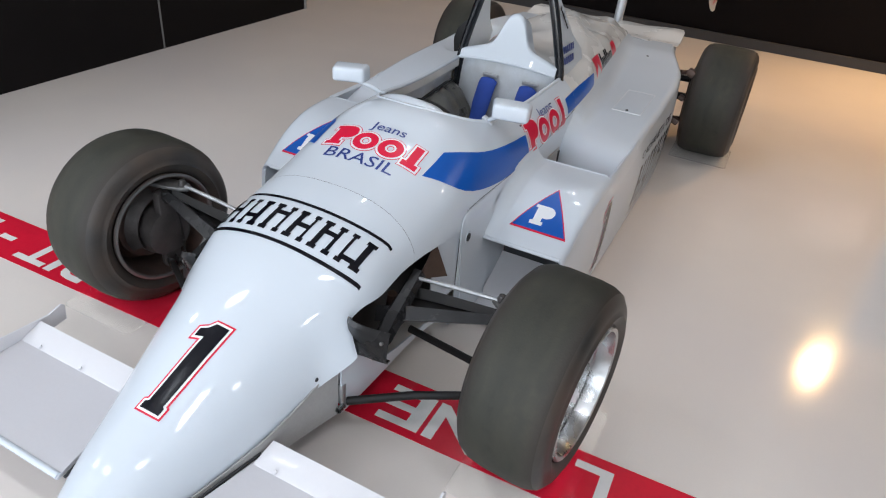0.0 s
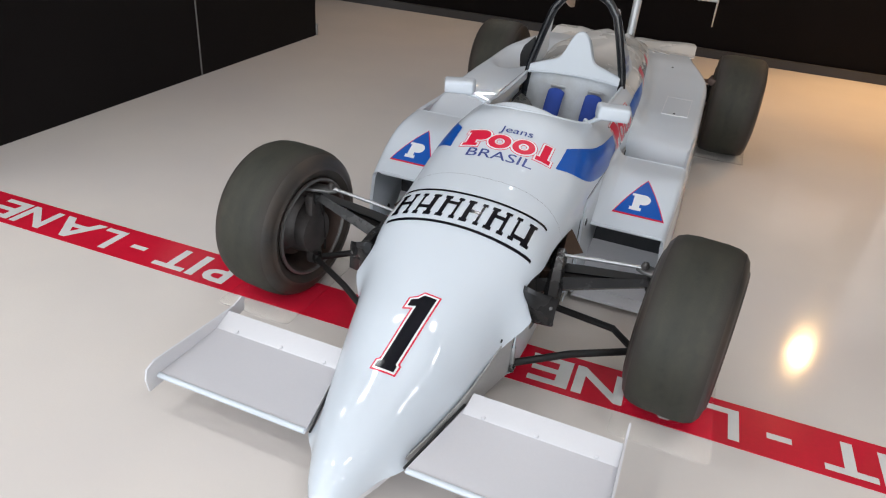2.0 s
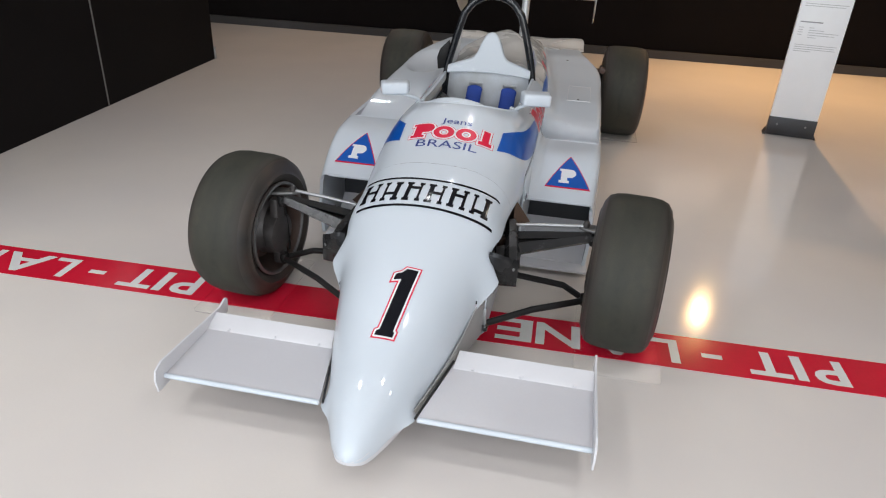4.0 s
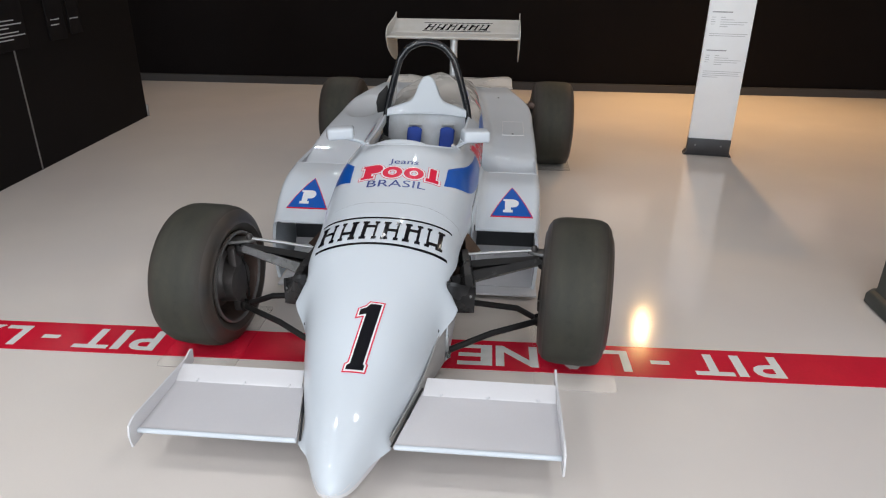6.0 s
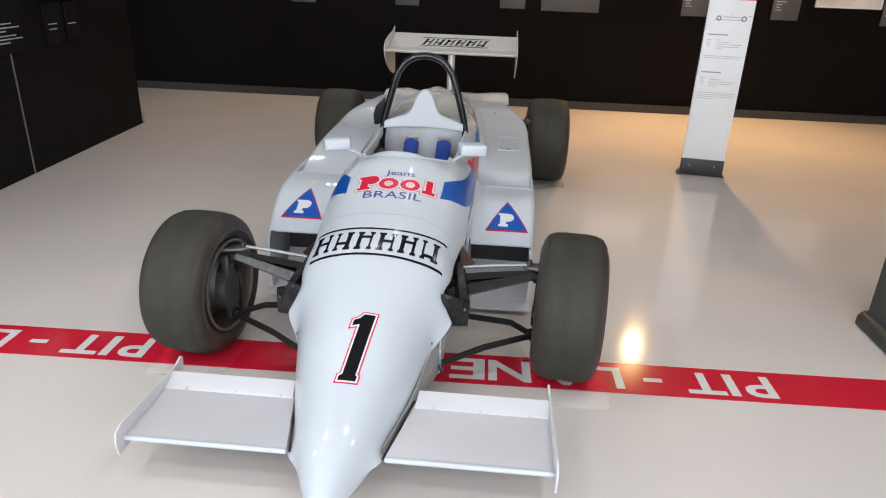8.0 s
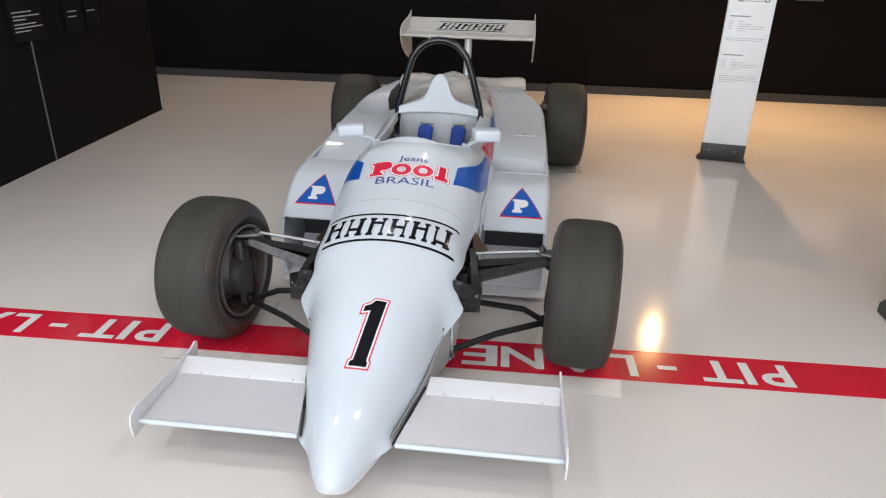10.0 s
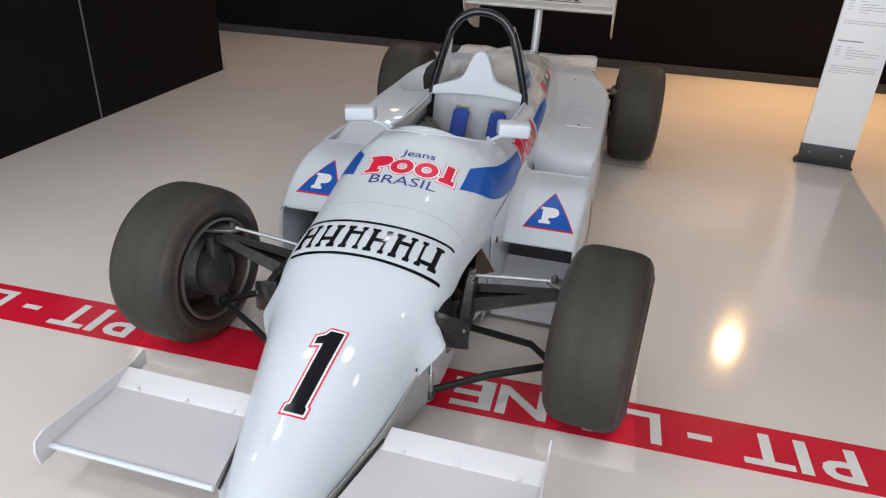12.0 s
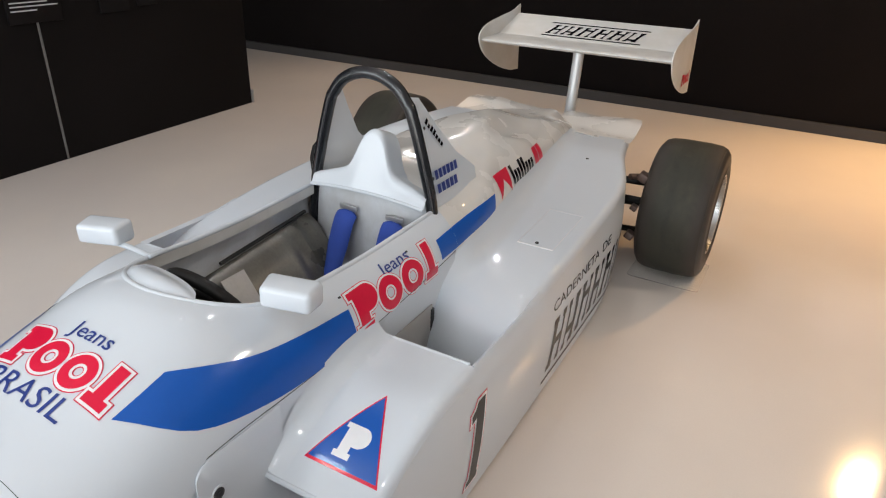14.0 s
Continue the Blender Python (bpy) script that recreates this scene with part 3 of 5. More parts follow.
def arc(y, n=30, grow=0.0, inner=None, lower=1.0):
    """Half a section of the shell, from its inner edge to its lower edge."""
    w, top, low, sq = lerp(SHELL, y)
    w, top = w + grow, top + grow
    if CUT[0][0] < y < CUT[-1][0]:
        k = max(0, (lerp(CUT, y)[0] - low) / (top - low))
        lower = math.acos(min(1, k ** (sq / 2))) / (math.pi / 2)
    x_in = opening(y) if inner is None else inner
    t0 = math.asin(min(1, (x_in / w) ** (sq / 2)))
    out = []
    for k in range(n + 1):
        t = t0 + (math.pi / 2 * lower - t0) * k / n
        up = max(0, math.cos(t)) ** (2 / sq)
        # pointed flare of the lower edge just ahead of the suspension
        flare = 0.039 * math.exp(-((y + 0.140) / (0.060 if y < -0.14 else 0.030)) ** 2) * max(0, 1 - up / 0.66) ** 2
        # fillet where the wing's leading edge meets the nose
        flare += 0.025 * math.exp(-((y + 0.658) / 0.032) ** 2) * max(0, 1 - up / 0.5) ** 2
        out.append(Vector((w * math.sin(t) ** (2 / sq) + flare, y, low + (top - low) * up)))
    return out


def both_sides(half):
    drift = -0.016 * min(1, max(0, (SEAM - half[0].y) / 0.5))  # the nose sits slightly off the axis
    return [Vector((drift - p.x, p.y, p.z)) for p in reversed(half)] + [Vector((drift + p.x, p.y, p.z)) for p in half[1:]]


ys = steps(-0.840, -0.80, 10) + steps(-0.79, -0.15, 34) + steps(-0.14, -0.09, 8) + steps(-0.08, SEAM, 12)
rows = [both_sides(arc(y)) for y in ys]
nose_shell = sheet(rows)
outward(nose_shell)
nose_tree_bm = nose_shell.copy()
bmesh.ops.solidify(nose_shell, geom=list(nose_shell.faces), thickness=0.006)
nose = part("nose_cone", nose_shell, PAINT, car, "white glossy nose cone")

# underside of the nose, set in from the edge
rows = []
for y in steps(-0.8398, -0.80, 6) + steps(-0.78, -0.02, 30):
    w, top, low, sq = lerp(SHELL, y)
    low = min(low, 0.27)
    w2 = w - 0.008 * min(1, max(0, y + 0.84) / 0.2)
    lip = low + min(0.02, 0.3 * (top - low))
    keel = max(0.072, low - 0.35 * w)
    rows.append([Vector((sx * w2 * k - 0.016 * min(1, (SEAM - y) / 0.5), y, z)) for sx, k, z in ((-1, 1, lip), (-1, 0.985, low - 0.01), (-1, 0.97, max(keel, low - 0.18)), (-1, 0.6, keel), (1, 0.6, keel), (1, 0.97, max(keel, low - 0.18)), (1, 0.985, low - 0.01), (1, 1, lip))])
part("nose_underside", sheet(rows), WING_PAINT, car, "shaded white underside of the nose")

# upright white lower sides of the tub, cut away behind the suspension: y, x, top
TUB_SIDE = [(-0.155, 0.248, 0.285), (-0.07, 0.252, 0.245), (0.0, 0.254, 0.170), (0.07, 0.255, 0.148), (0.27, 0.262, 0.122), (0.44, 0.300, 0.122)]
for s in (-1, 1):
    rows = []
    for y in steps(-0.155, 0.44, 22):
        x, high = lerp(TUB_SIDE, y)
        rows.append([Vector((s * x, y, z)) for z in (high, 0.5 * high + 0.05, 0.102)] + [Vector((s * (x - 0.02), y, 0.085))])
    part("tub_side", sheet(rows, 0.005, flip=s < 0), PAINT, car, "white upright lower side of the tub")
    rows = []
    for y in steps(-0.64, -0.16, 20):
        w, top, low, sq = lerp(SHELL, y)
        x, high = min(0.244, w - 0.006), min(low, 0.27) + 0.012
        rows.append([Vector((s * x, y, z)) for z in (high, 0.55 * high + 0.045, 0.10)] + [Vector((s * (x - 0.02), y, 0.082))])
    # white tub side with the shade under the nose put into its colour
    part("tub_front", sheet(rows, 0.004, flip=s < 0), GREY_PANEL, car, "upright side under the nose, greyed for the shade there")

side_ys = [LIP + 0.22 * (k / 26) ** 2 for k in range(27)] + steps(0.81, 1.43, 26)
cowl_shell = bmesh.new()
for s in (-1, 1):
    sheet([[Vector((s * p.x, p.y, p.z)) for p in arc(y)] for y in steps(SEAM + 0.0012, LIP - 0.01, 22) + side_ys], bm=cowl_shell)
bmesh.ops.remove_doubles(cowl_shell, verts=cowl_shell.verts, dist=0.0002)
outward(cowl_shell)
cowl_tree_bm = cowl_shell.copy()
bmesh.ops.solidify(cowl_shell, geom=list(cowl_shell.faces), thickness=0.006)
cowl = part("cockpit_cowl", cowl_shell, PAINT, car, "white cockpit surround with open top")
# rolled edge of the opening
half = [arc(y, 2)[0] - Vector((0, 0, 0.004)) for y in side_ys]
path = [Vector((-p.x, p.y, p.z)) for p in reversed(half)] + half[1:]
part("cockpit_rim", tube(path, 0.0075, 10), PAINT, car, "rolled white rim")
# dark joint between nose and cockpit cowl
half = [p for p in arc(SEAM + 0.0006, 24, -0.0012)]
path = both_sides(half)
part("joint", tube([p for p in path if p.z > 0.45], 0.0013, 6), SHADOW_GAP, car)

# flat side of the monocoque below the cowl
mono_bms = []
for s in (-1, 1):
    rows = []
    for y in steps(0.40, 1.42, 24):
        w, top, low, sq = lerp(SHELL, y)
        low = low + 0.004
        x = w - 0.004
        rows.append([Vector((s * q, y, z)) for q, z in ((x, low), (x + 0.004, low - 0.05), (x + 0.004, 0.20), (x - 0.01, 0.05))])
    mono_bms.append(sheet(rows, flip=s < 0))
    part("monocoque_side", sheet(rows, 0.004, flip=s < 0), PAINT, car)
    # dark disc painted in for the shaded bolt hole
    part("bolt", put(lathe([(0, 0.011), (0.004, 0.011), (0.006, 0.006), (0.003, 0.0)], 14, "x"), Matrix.Translation((s * 0.3075, 0.434, 0.381)) @ Matrix.Diagonal((s, 1.25, 1.25, 1))), SHADOW_GAP, car, "dark disc standing in for the bolt hole in the flange")
    part("washer", put(lathe([(0, 0.017), (0.002, 0.016), (0.0025, 0.010), (0.0025, 0.0)], 18, "x"), Matrix.Translation((s * 0.307, 0.437, 0.379)) @ Matrix.Diagonal((s, 1.2, 1.25, 1))), PAINT, car)
    # flange of the pod, lapped over the tub with a rounded upper corner: y, top, foot
    rows = []
    for y, top, foot in ((0.390, 0.440, 0.405), (0.3925, 0.450, 0.385), (0.399, 0.461, 0.335), (0.410, 0.4690, 0.255), (0.425, 0.4725, 0.17), (0.44, 0.4742, 0.08), (0.48, 0.4755, 0.06), (0.55, 0.477, 0.06), (0.62, 0.4775, 0.06)):
        x = lerp(SHELL, y)[0] + 0.0045
        rows.append([Vector((s * (x if k else x - 0.003), y, top - 0.004 * min(k, 1) - (top - 0.004 - foot) * max(0, k - 1) / 6)) for k in range(8)])
    part("side_flange", sheet(rows, 0.004, flip=s < 0), PAINT, car, "white flange with a rounded corner, screwed to the tub")
# white corner panel ahead of the monocoque's side
for s in (-1, 1):
    rows = [[Vector((s * x, y, z)) for z in (0.455, 0.36, 0.27, 0.20)] for y, x in ((0.275, 0.272), (0.30, 0.281), (0.35, 0.289), (0.402, 0.294))]
    part("corner_panel", sheet(rows, 0.004, flip=s < 0), PAINT, car, "white corner panel of the tub")
# dark inner tub behind the suspension
part("inner_tub", box(-0.205, 0.205, -0.12, 0.44, 0.11, 0.395, 0.02), BLACK, car, "black inner bulkhead")

# engine cover: y, half width at the base, top, base, squareness
COVER = [
    (1.43, 0.310, 0.700, 0.515, 1.9),
    (1.60, 0.305, 0.700, 0.516, 2.1),
    (1.80, 0.292, 0.716, 0.535, 2.0),
    (2.05, 0.266, 0.748, 0.552, 1.9),
    (2.20, 0.254, 0.732, 0.556, 1.9),
    (2.36, 0.240, 0.698, 0.558, 2.0),
    (2.60, 0.215, 0.655, 0.553, 2.1),
    (2.80, 0.190, 0.625, 0.538, 2.1),
    (2.92, 0.160, 0.595, 0.528, 2.1),
]
rows = []
def crumple(x, y):
    """Height of the soft folds in the thin cover, different on both sides."""
    folds = 0.0
    for fx, fy, px, size in ((8.0, 4.0, 0.4, 0.010), (-11.0, 6.0, 1.9, 0.006), (19.0, 5.0, 0.7, 0.002)):
        folds += size * (1 - 2 * abs(math.sin(fx * x + fy * y + px)))
    valley = math.exp(-((x - 0.13) / 0.05) ** 2) * (0.014 * math.sin((y - 1.45) * 7.5) - 0.012)
    return folds + valley


for y in steps(1.43, 2.92, 70):
    w, top, low, sq = lerp(COVER, y)
    row = []
    for k in range(-30, 31):
        t = math.pi / 2 * k / 30
        x = math.copysign(w * abs(math.sin(t)) ** (2 / sq), t)
        z = low + (top - low) * max(0, math.cos(t)) ** (2 / sq)
        row.append(Vector((x, y, z + crumple(x, y) * min(1, max(0, (z - low - 0.02) / 0.05)) * min(1, (y - 1.43) / 0.14))))
    rows.append(row)
cover_shell = sheet(rows)
outward(cover_shell)
cover_tree_bm = cover_shell.copy()
bmesh.ops.solidify(cover_shell, geom=list(cover_shell.faces), thickness=0.005)
cover = part("engine_cover", cover_shell, FOIL, car, "white crumpled thin engine cover")

# ---- side pods ----
# outer edge of the pod in plan: y, x
POD_EDGE = [(0.56, 0.588), (0.80, 0.600), (1.30, 0.606), (1.75, 0.606), (2.00, 0.604), (2.20, 0.602), (2.36, 0.584), (2.48, 0.548), (2.60, 0.508), (2.78, 0.470)]
# height of the pod's top: front hood, then the part behind the outlet
HOOD = [(0.56, 0.318), (0.60, 0.345), (0.68, 0.393), (0.80, 0.436), (0.90, 0.446), (1.0, 0.446)]
DECK = [(1.03, 0.06), (1.07, 0.17), (1.11, 0.29), (1.16, 0.385), (1.22, 0.430), (1.30, 0.450), (1.42, 0.462), (1.60, 0.474), (1.80, 0.480), (2.10, 0.495), (2.40, 0.525), (2.62, 0.545), (2.80, 0.545)]
pod_bms = []


def hood_z(y, s):
    return lerp(HOOD, y)[0] + 0.006 + (0.02 * min(1, (y - 0.56) / 0.4) if s < 0 else 0)


HOLLOW = [(1.03, 0.355), (1.07, 0.385), (1.11, 0.410), (1.16, 0.433), (1.22, 0.452), (1.30, 0.468), (1.45, 0.488), (1.60, 0.502), (1.80, 0.512), (2.10, 0.522), (2.40, 0.546), (2.62, 0.566), (2.80, 0.566)]


def deck_z(y, s):
    return lerp(DECK, y)[0] if s > 0 else lerp(HOLLOW, y)[0]


def dish(x, y):
    """Depth of the oval hollow in the deck beside the engine."""
    q = ((x - 0.485) / 0.115) ** 2 + ((y - 2.13) / 0.27) ** 2
    return 0.030 * max(0, 1 - q) ** 0.6


for s in (-1, 1):
    hood_rows = []
    for y in steps(0.56, 1.0, 20):
        x1, z1 = lerp(POD_EDGE, y)[0] + (0.027 if s < 0 else 0), hood_z(y, s)
        r = []
        for k in range(19):
            q = k / 18
            if q < 0.75:
                r.append(Vector((s * (0.306 + (x1 - 0.03 - 0.306) * q / 0.75), y, z1)))
            else:
                w = (q - 0.75) / 0.25 * math.pi / 2
                r.append(Vector((s * (x1 - 0.03 + 0.03 * math.sin(w)), y, z1 - 0.03 + 0.03 * math.cos(w))))
        hood_rows.append(r)
    hood_bm = sheet(hood_rows, flip=s > 0)
    bmesh.ops.recalc_face_normals(hood_bm, faces=hood_bm.faces)
    pod_bms.append(hood_bm.copy())
    bmesh.ops.solidify(hood_bm, geom=list(hood_bm.faces), thickness=0.006)
    part("pod_hood", hood_bm, PAINT, car, "white sloping pod front")
    # hollow blend between the tub's side and the hood
    rows = [[Vector((s * (0.3112 + 0.060 * (1 - math.cos(a))), y, hood_z(y, s) - 0.0015 + min(0.055, 0.4 * (y - 0.56) + 0.012) * (1 - math.sin(a)))) for a in steps(0, math.pi / 2, 8)] for y in steps(0.565, 0.995, 16)]
    part("hood_fillet", sheet(rows, flip=s < 0), PAINT, car)
    part("hood_lip", tube([(s * x, 0.563, hood_z(0.563, s) - 0.004) for x in steps(0.31, 0.575, 8)], 0.007, 8), PAINT, car)
    part("outlet_lip", tube([(s * x, 1.0, hood_z(1.0, s) - 0.004) for x in steps(0.31, 0.582, 8)], 0.0065, 8), PAINT, car)
    # outer side: from the hood or deck edge down to the floor
    side_rows = []
    for y in steps(0.56, 2.5, 70):
        x1 = lerp(POD_EDGE, y)[0] + (0.027 if s < 0 else 0)
        top = hood_z(y, s) if y < 1.0 else max(hood_z(1.0, s), deck_z(y, s))
        top -= 0.030
        low = 0.035 if y < 2.0 else 0.035 + 0.15 * ((y - 2.0) / 0.5) ** 2
        lean = 0.010
        r = []
        if 1.0 <= y <= 1.42:
            r.append(Vector((s * (x1 - 0.012), y, top + 0.027)))
            r.append(Vector((s * (x1 - 0.004), y, top + 0.018)))
        else:
            r.append(Vector((s * x1, y, top + 0.002)))
            r.append(Vector((s * x1, y, top)))
        for k in range(1, 9):
            r.append(Vector((s * (x1 + lean * math.sin(math.pi * k / 8)), y, top + (low - top) * k / 8)))
        side_rows.append(r)
    side_bm = sheet(side_rows, flip=s < 0)
    bmesh.ops.recalc_face_normals(side_bm, faces=side_bm.faces)
    pod_bms.append(side_bm.copy())
    bmesh.ops.solidify(side_bm, geom=list(side_bm.faces), thickness=0.014)
    part("pod_side", side_bm, PAINT, car, "white upright pod side")
    deck_rows = []
    for y in steps(1.03, 2.80, 96):
        x1, z1 = lerp(POD_EDGE, y)[0] + (0.027 if s < 0 else 0), deck_z(y, s)
        x0 = 0.304 if y < 1.43 else lerp(COVER, y)[0] - 0.006
        seam_z = lerp(SHELL, y)[2] if y < 1.43 else lerp(COVER, y)[2] + 0.022
        bev = 0.030 if y > 1.40 else 0.030 * max(0.1, (y - 1.2) / 0.20)
        x1 = x1 if y > 1.38 else x1 - 0.010
        r = []
        for k in range(33):
            q = k / 32
            if q < 0.75:
                x = x0 + (x1 - bev - x0) * q / 0.75
                # the ramp into the outlet lies askew: further back beside the cowl
                back = 0.15 * max(0, 1 - (x - x0) / (x1 - x0)) * max(0, min(1, (1.70 - y) / 0.30))
                zz = deck_z(y - back, s) - (dish(x, y) if s < 0 else 0)
                fillet = max(0, seam_z - zz) * max(0, 1 - (x - x0) / 0.085) ** 2.2 * min(1, max(0, (y - 1.30) / 0.2))
                r.append(Vector((s * x, y, zz + fillet)))
            else:
                w = (q - 0.75) / 0.25 * math.pi / 2
                r.append(Vector((s * (x1 - bev + bev * math.sin(w)), y, z1 - bev + bev * math.cos(w))))
        deck_rows.append(r)
    deck_bm = sheet(deck_rows, flip=s > 0)
    bmesh.ops.recalc_face_normals(deck_bm, faces=deck_bm.faces)
    pod_bms.append(deck_bm.copy())
    bmesh.ops.solidify(deck_bm, geom=list(deck_bm.faces), thickness=0.006)
    part("pod_deck", deck_bm, PAINT, car, "white pod top sweeping down into the outlet")
    # air duct inside the pod
    rows = [[Vector((s * x, y, z)) for x in steps(0.30, 0.585, 4)] for y, z in ((0.57, 0.042), (0.65, 0.055), (0.72, 0.085), (0.765, 0.122), (0.788, 0.150))]
    part("duct_floor", sheet(rows, 0.004, flip=s < 0), WING_PAINT, car, "pale ramp inside the air duct")
    # added dark block in place of the shade below the hood lip
    part("duct_shade_block", box(*sorted((s * 0.308, s * 0.585)), 0.79, 0.84, 0.07, 0.42, 0.004), DUCT, car, "dark block painted in for the shade inside the duct")
    part("outlet_side", box(*sorted((s * 0.3135, s * 0.317)), 1.0, 1.272, 0.12, 0.40, 0.001), GREY_PANEL, car, "grey sheet inside the outlet")
    part("outlet_screen", box(*sorted((s * 0.311, s * 0.320)), 1.262, 1.280, 0.12, 0.385, 0.002), SHADOW_GAP, car, "dark vertical edge strip")
    part("outlet_pipe", tube([(s * 0.345, 1.10, 0.27), (s * 0.335, 1.28, 0.235)], 0.016, 10), BRONZE, car, "dull bronze pipe in the outlet")
    part("pod_floor", box(*sorted((s * 0.30, s * 0.598)), 0.50, 2.1, 0.026, 0.036, 0.002), WING_PAINT, car)
    # lid in the pod top with a screw
    for a, b in (((0.415, 1.66), (0.540, 1.66)), ((0.415, 1.96), (0.540, 1.96)), ((0.415, 1.66), (0.415, 1.96)), ((0.540, 1.66), (0.540, 1.96))):
        if s < 0:
            break
        part("lid_joint", tube([(s * (a[0] + (b[0] - a[0]) * q), a[1] + (b[1] - a[1]) * q, deck_z(a[1] + (b[1] - a[1]) * q, s) + 0.0005) for q in (0, 0.25, 0.5, 0.75, 1)], 0.0022 if b[1] < 1.7 else 0.0011, 6), DECAL_WHITE if b[1] < 1.7 else WING_PAINT, car)
    for x, y in ((0.475, 1.685), (0.379, 2.47)):
        if s > 0 and y > 1:
            part("screw", put(lathe([(0, 0.007), (0.003, 0.006), (0.0035, 0.0)], 12, "z"), Matrix.Translation((s * x, y, deck_z(y, s)))), SHADOW_GAP, car)
    part("bolt", put(lathe([(0, 0.010), (0.004, 0.009), (0.005, 0.0)], 12, "x"), Matrix.Translation((s * 0.600, 0.70, 0.10)) @ Matrix.Diagonal((s, 1, 1.6, 1))), SHADOW_GAP, car)

# ---- cockpit ----
for s in (-1, 1):
    rows = []
    for y in steps(0.62, 1.40, 24):
        p = arc(y, 2)[0]
        rows.append([Vector((s * q, y, z)) for q, z in ((p.x + 0.020, p.z - 0.040), (p.x + 0.026, p.z - 0.09), (p.x + 0.024, 0.48), (p.x + 0.010, 0.22))])
    part("inner_side", sheet(rows, 0.003, flip=s > 0), TUB, car, "grey sheet metal inner side")
    rows = [[Vector((s * (arc(y, 2)[0].x + q), y, arc(y, 2)[0].z - h)) for q, h in ((-0.006, 0.006), (-0.005, 0.040), (0.022, 0.043))] for y in steps(0.64, 1.40, 24)]
    part("rim_flange", sheet(rows, 0.003, flip=s > 0), PAINT_WORN, car, "white turned-down flange of the opening")
part("cockpit_floor", box(-0.24, 0.24, 0.50, 1.42, 0.10, 0.115), SEAT, car)
rows = [[Vector((x, 1.392 + 0.02 * (x / 0.2) ** 2 + 0.0 + (0.655 - z) * -0.10, z)) for x in steps(-0.222, 0.222, 10)] for z in steps(0.12, 0.655, 8)]
part("seat_bulkhead", sheet(rows, 0.005), TUB, car, "grey metal bulkhead behind the seat")
# seat sheets along both sides, smooth in front and pleated beside the belts
for s in (-1, 1):
    rows = []
    for y in steps(0.74, 1.372, 44):
        edge = 0.497 + 0.085 * (y - 0.95)
        pleat = 0.013 * math.sin(95 * y) * min(1, max(0, (y - 1.20) / 0.05))
        rows.append([Vector((s * x, y, z + f * pleat)) for x, z, f in ((0.232, edge, 0.2), (0.190, edge - 0.020, 0.6), (0.145, edge - 0.075, 1), (0.100, edge - 0.150, 1), (0.060, 0.300, 0.8), (0.025, 0.225, 0.2), (0.0, 0.205, 0))])
    part("seat_sheet", sheet(rows, 0.004), SEAT, car, "dark creased seat sheet")
    # dark tube drawn for the shade in the gap above the seat
    part("seat_gap", tube([(s * 0.236, y, 0.505 + 0.085 * (y - 0.95)) for y in steps(0.98, 1.36, 6)], 0.006, 8), SHADOW_GAP, car)
    rows = [[Vector((s * x, y, z)) for x, z in ((0.186, 0.486), (0.150, 0.436), (0.118, 0.388))] for y in steps(0.93, 1.02, 3)]
    part("seat_panel", sheet(rows, 0.003), ALU_DULL, car, "bare grey metal seat panel")
rows = [[Vector((x * (1 - 0.3 * q), 1.36 - 0.42 * q, 0.30 - 0.14 * q + 0.25 * x * x)) for x in steps(-0.19, 0.19, 10)] for q in steps(0, 1, 6)]
part("seat_base", sheet(rows, 0.004), SEAT, car)
# shoulder pads
for x, low in ((-0.060, 0.36), (0.118, 0.40)):
    pts = smooth_path([(x, 1.372, 0.578), (x - 0.002, 1.348, 0.555), (x - 0.006, 1.325, 0.50), (x - 0.012, 1.27, low)], 5)
    pad = part("shoulder_pad", tube(pts, [0.022, 0.034] + [0.039] * (len(pts) - 6) + [0.036, 0.033, 0.030, 0.022], 14, flat=0.36, up=(0, -1, 0.35)), BLUE_PAD, car, "blue padded shoulder strap")
    part("strap_slot", box(x - 0.034, x + 0.034, 1.367, 1.374, 0.584, 0.600, 0.002), ALU_DULL, pad)
    part("buckle", box(x - 0.03, x + 0.012, 1.258, 1.27, low - 0.05, low - 0.012, 0.003), BLACK, pad)
# steering wheel and dash
wheel = part("steering_wheel", put(lathe([(0.017 * math.cos(a), 0.124 + 0.017 * math.sin(a)) for a in (2 * math.pi * k / 10 for k in range(10))], 36, "z", closed=True), Matrix.Translation((-0.01, 0.745, 0.556)) @ Matrix.Rotation(radians(-62), 4, "X")), BLACK, car, "black steering wheel rim")
part("spokes", put(box(-0.108, 0.108, -0.022, 0.022, -0.004, 0.004, 0.003), Matrix.Translation((-0.01, 0.745, 0.556)) @ Matrix.Rotation(radians(-62), 4, "X")), SEAT, wheel)
part("wheel_pad", put(box(-0.05, 0.05, -0.04, 0.04, -0.004, 0.022, 0.012), Matrix.Translation((-0.01, 0.745, 0.556)) @ Matrix.Rotation(radians(-62), 4, "X")), BLACK, wheel)
part("steering_column", tube([(-0.01, 0.745, 0.556), (0, 0.45, 0.42)], 0.016), BLACK, car)


def lip_y(x):
    """Where the opening's edge lies for a place across the car."""
    return LIP + 0.22 * (1 - math.sqrt(max(0, 1 - (x / 0.208) ** 2)))


def lip_z(x):
    return arc(lip_y(x), 2, 0.0, abs(x))[0].z


rows = []
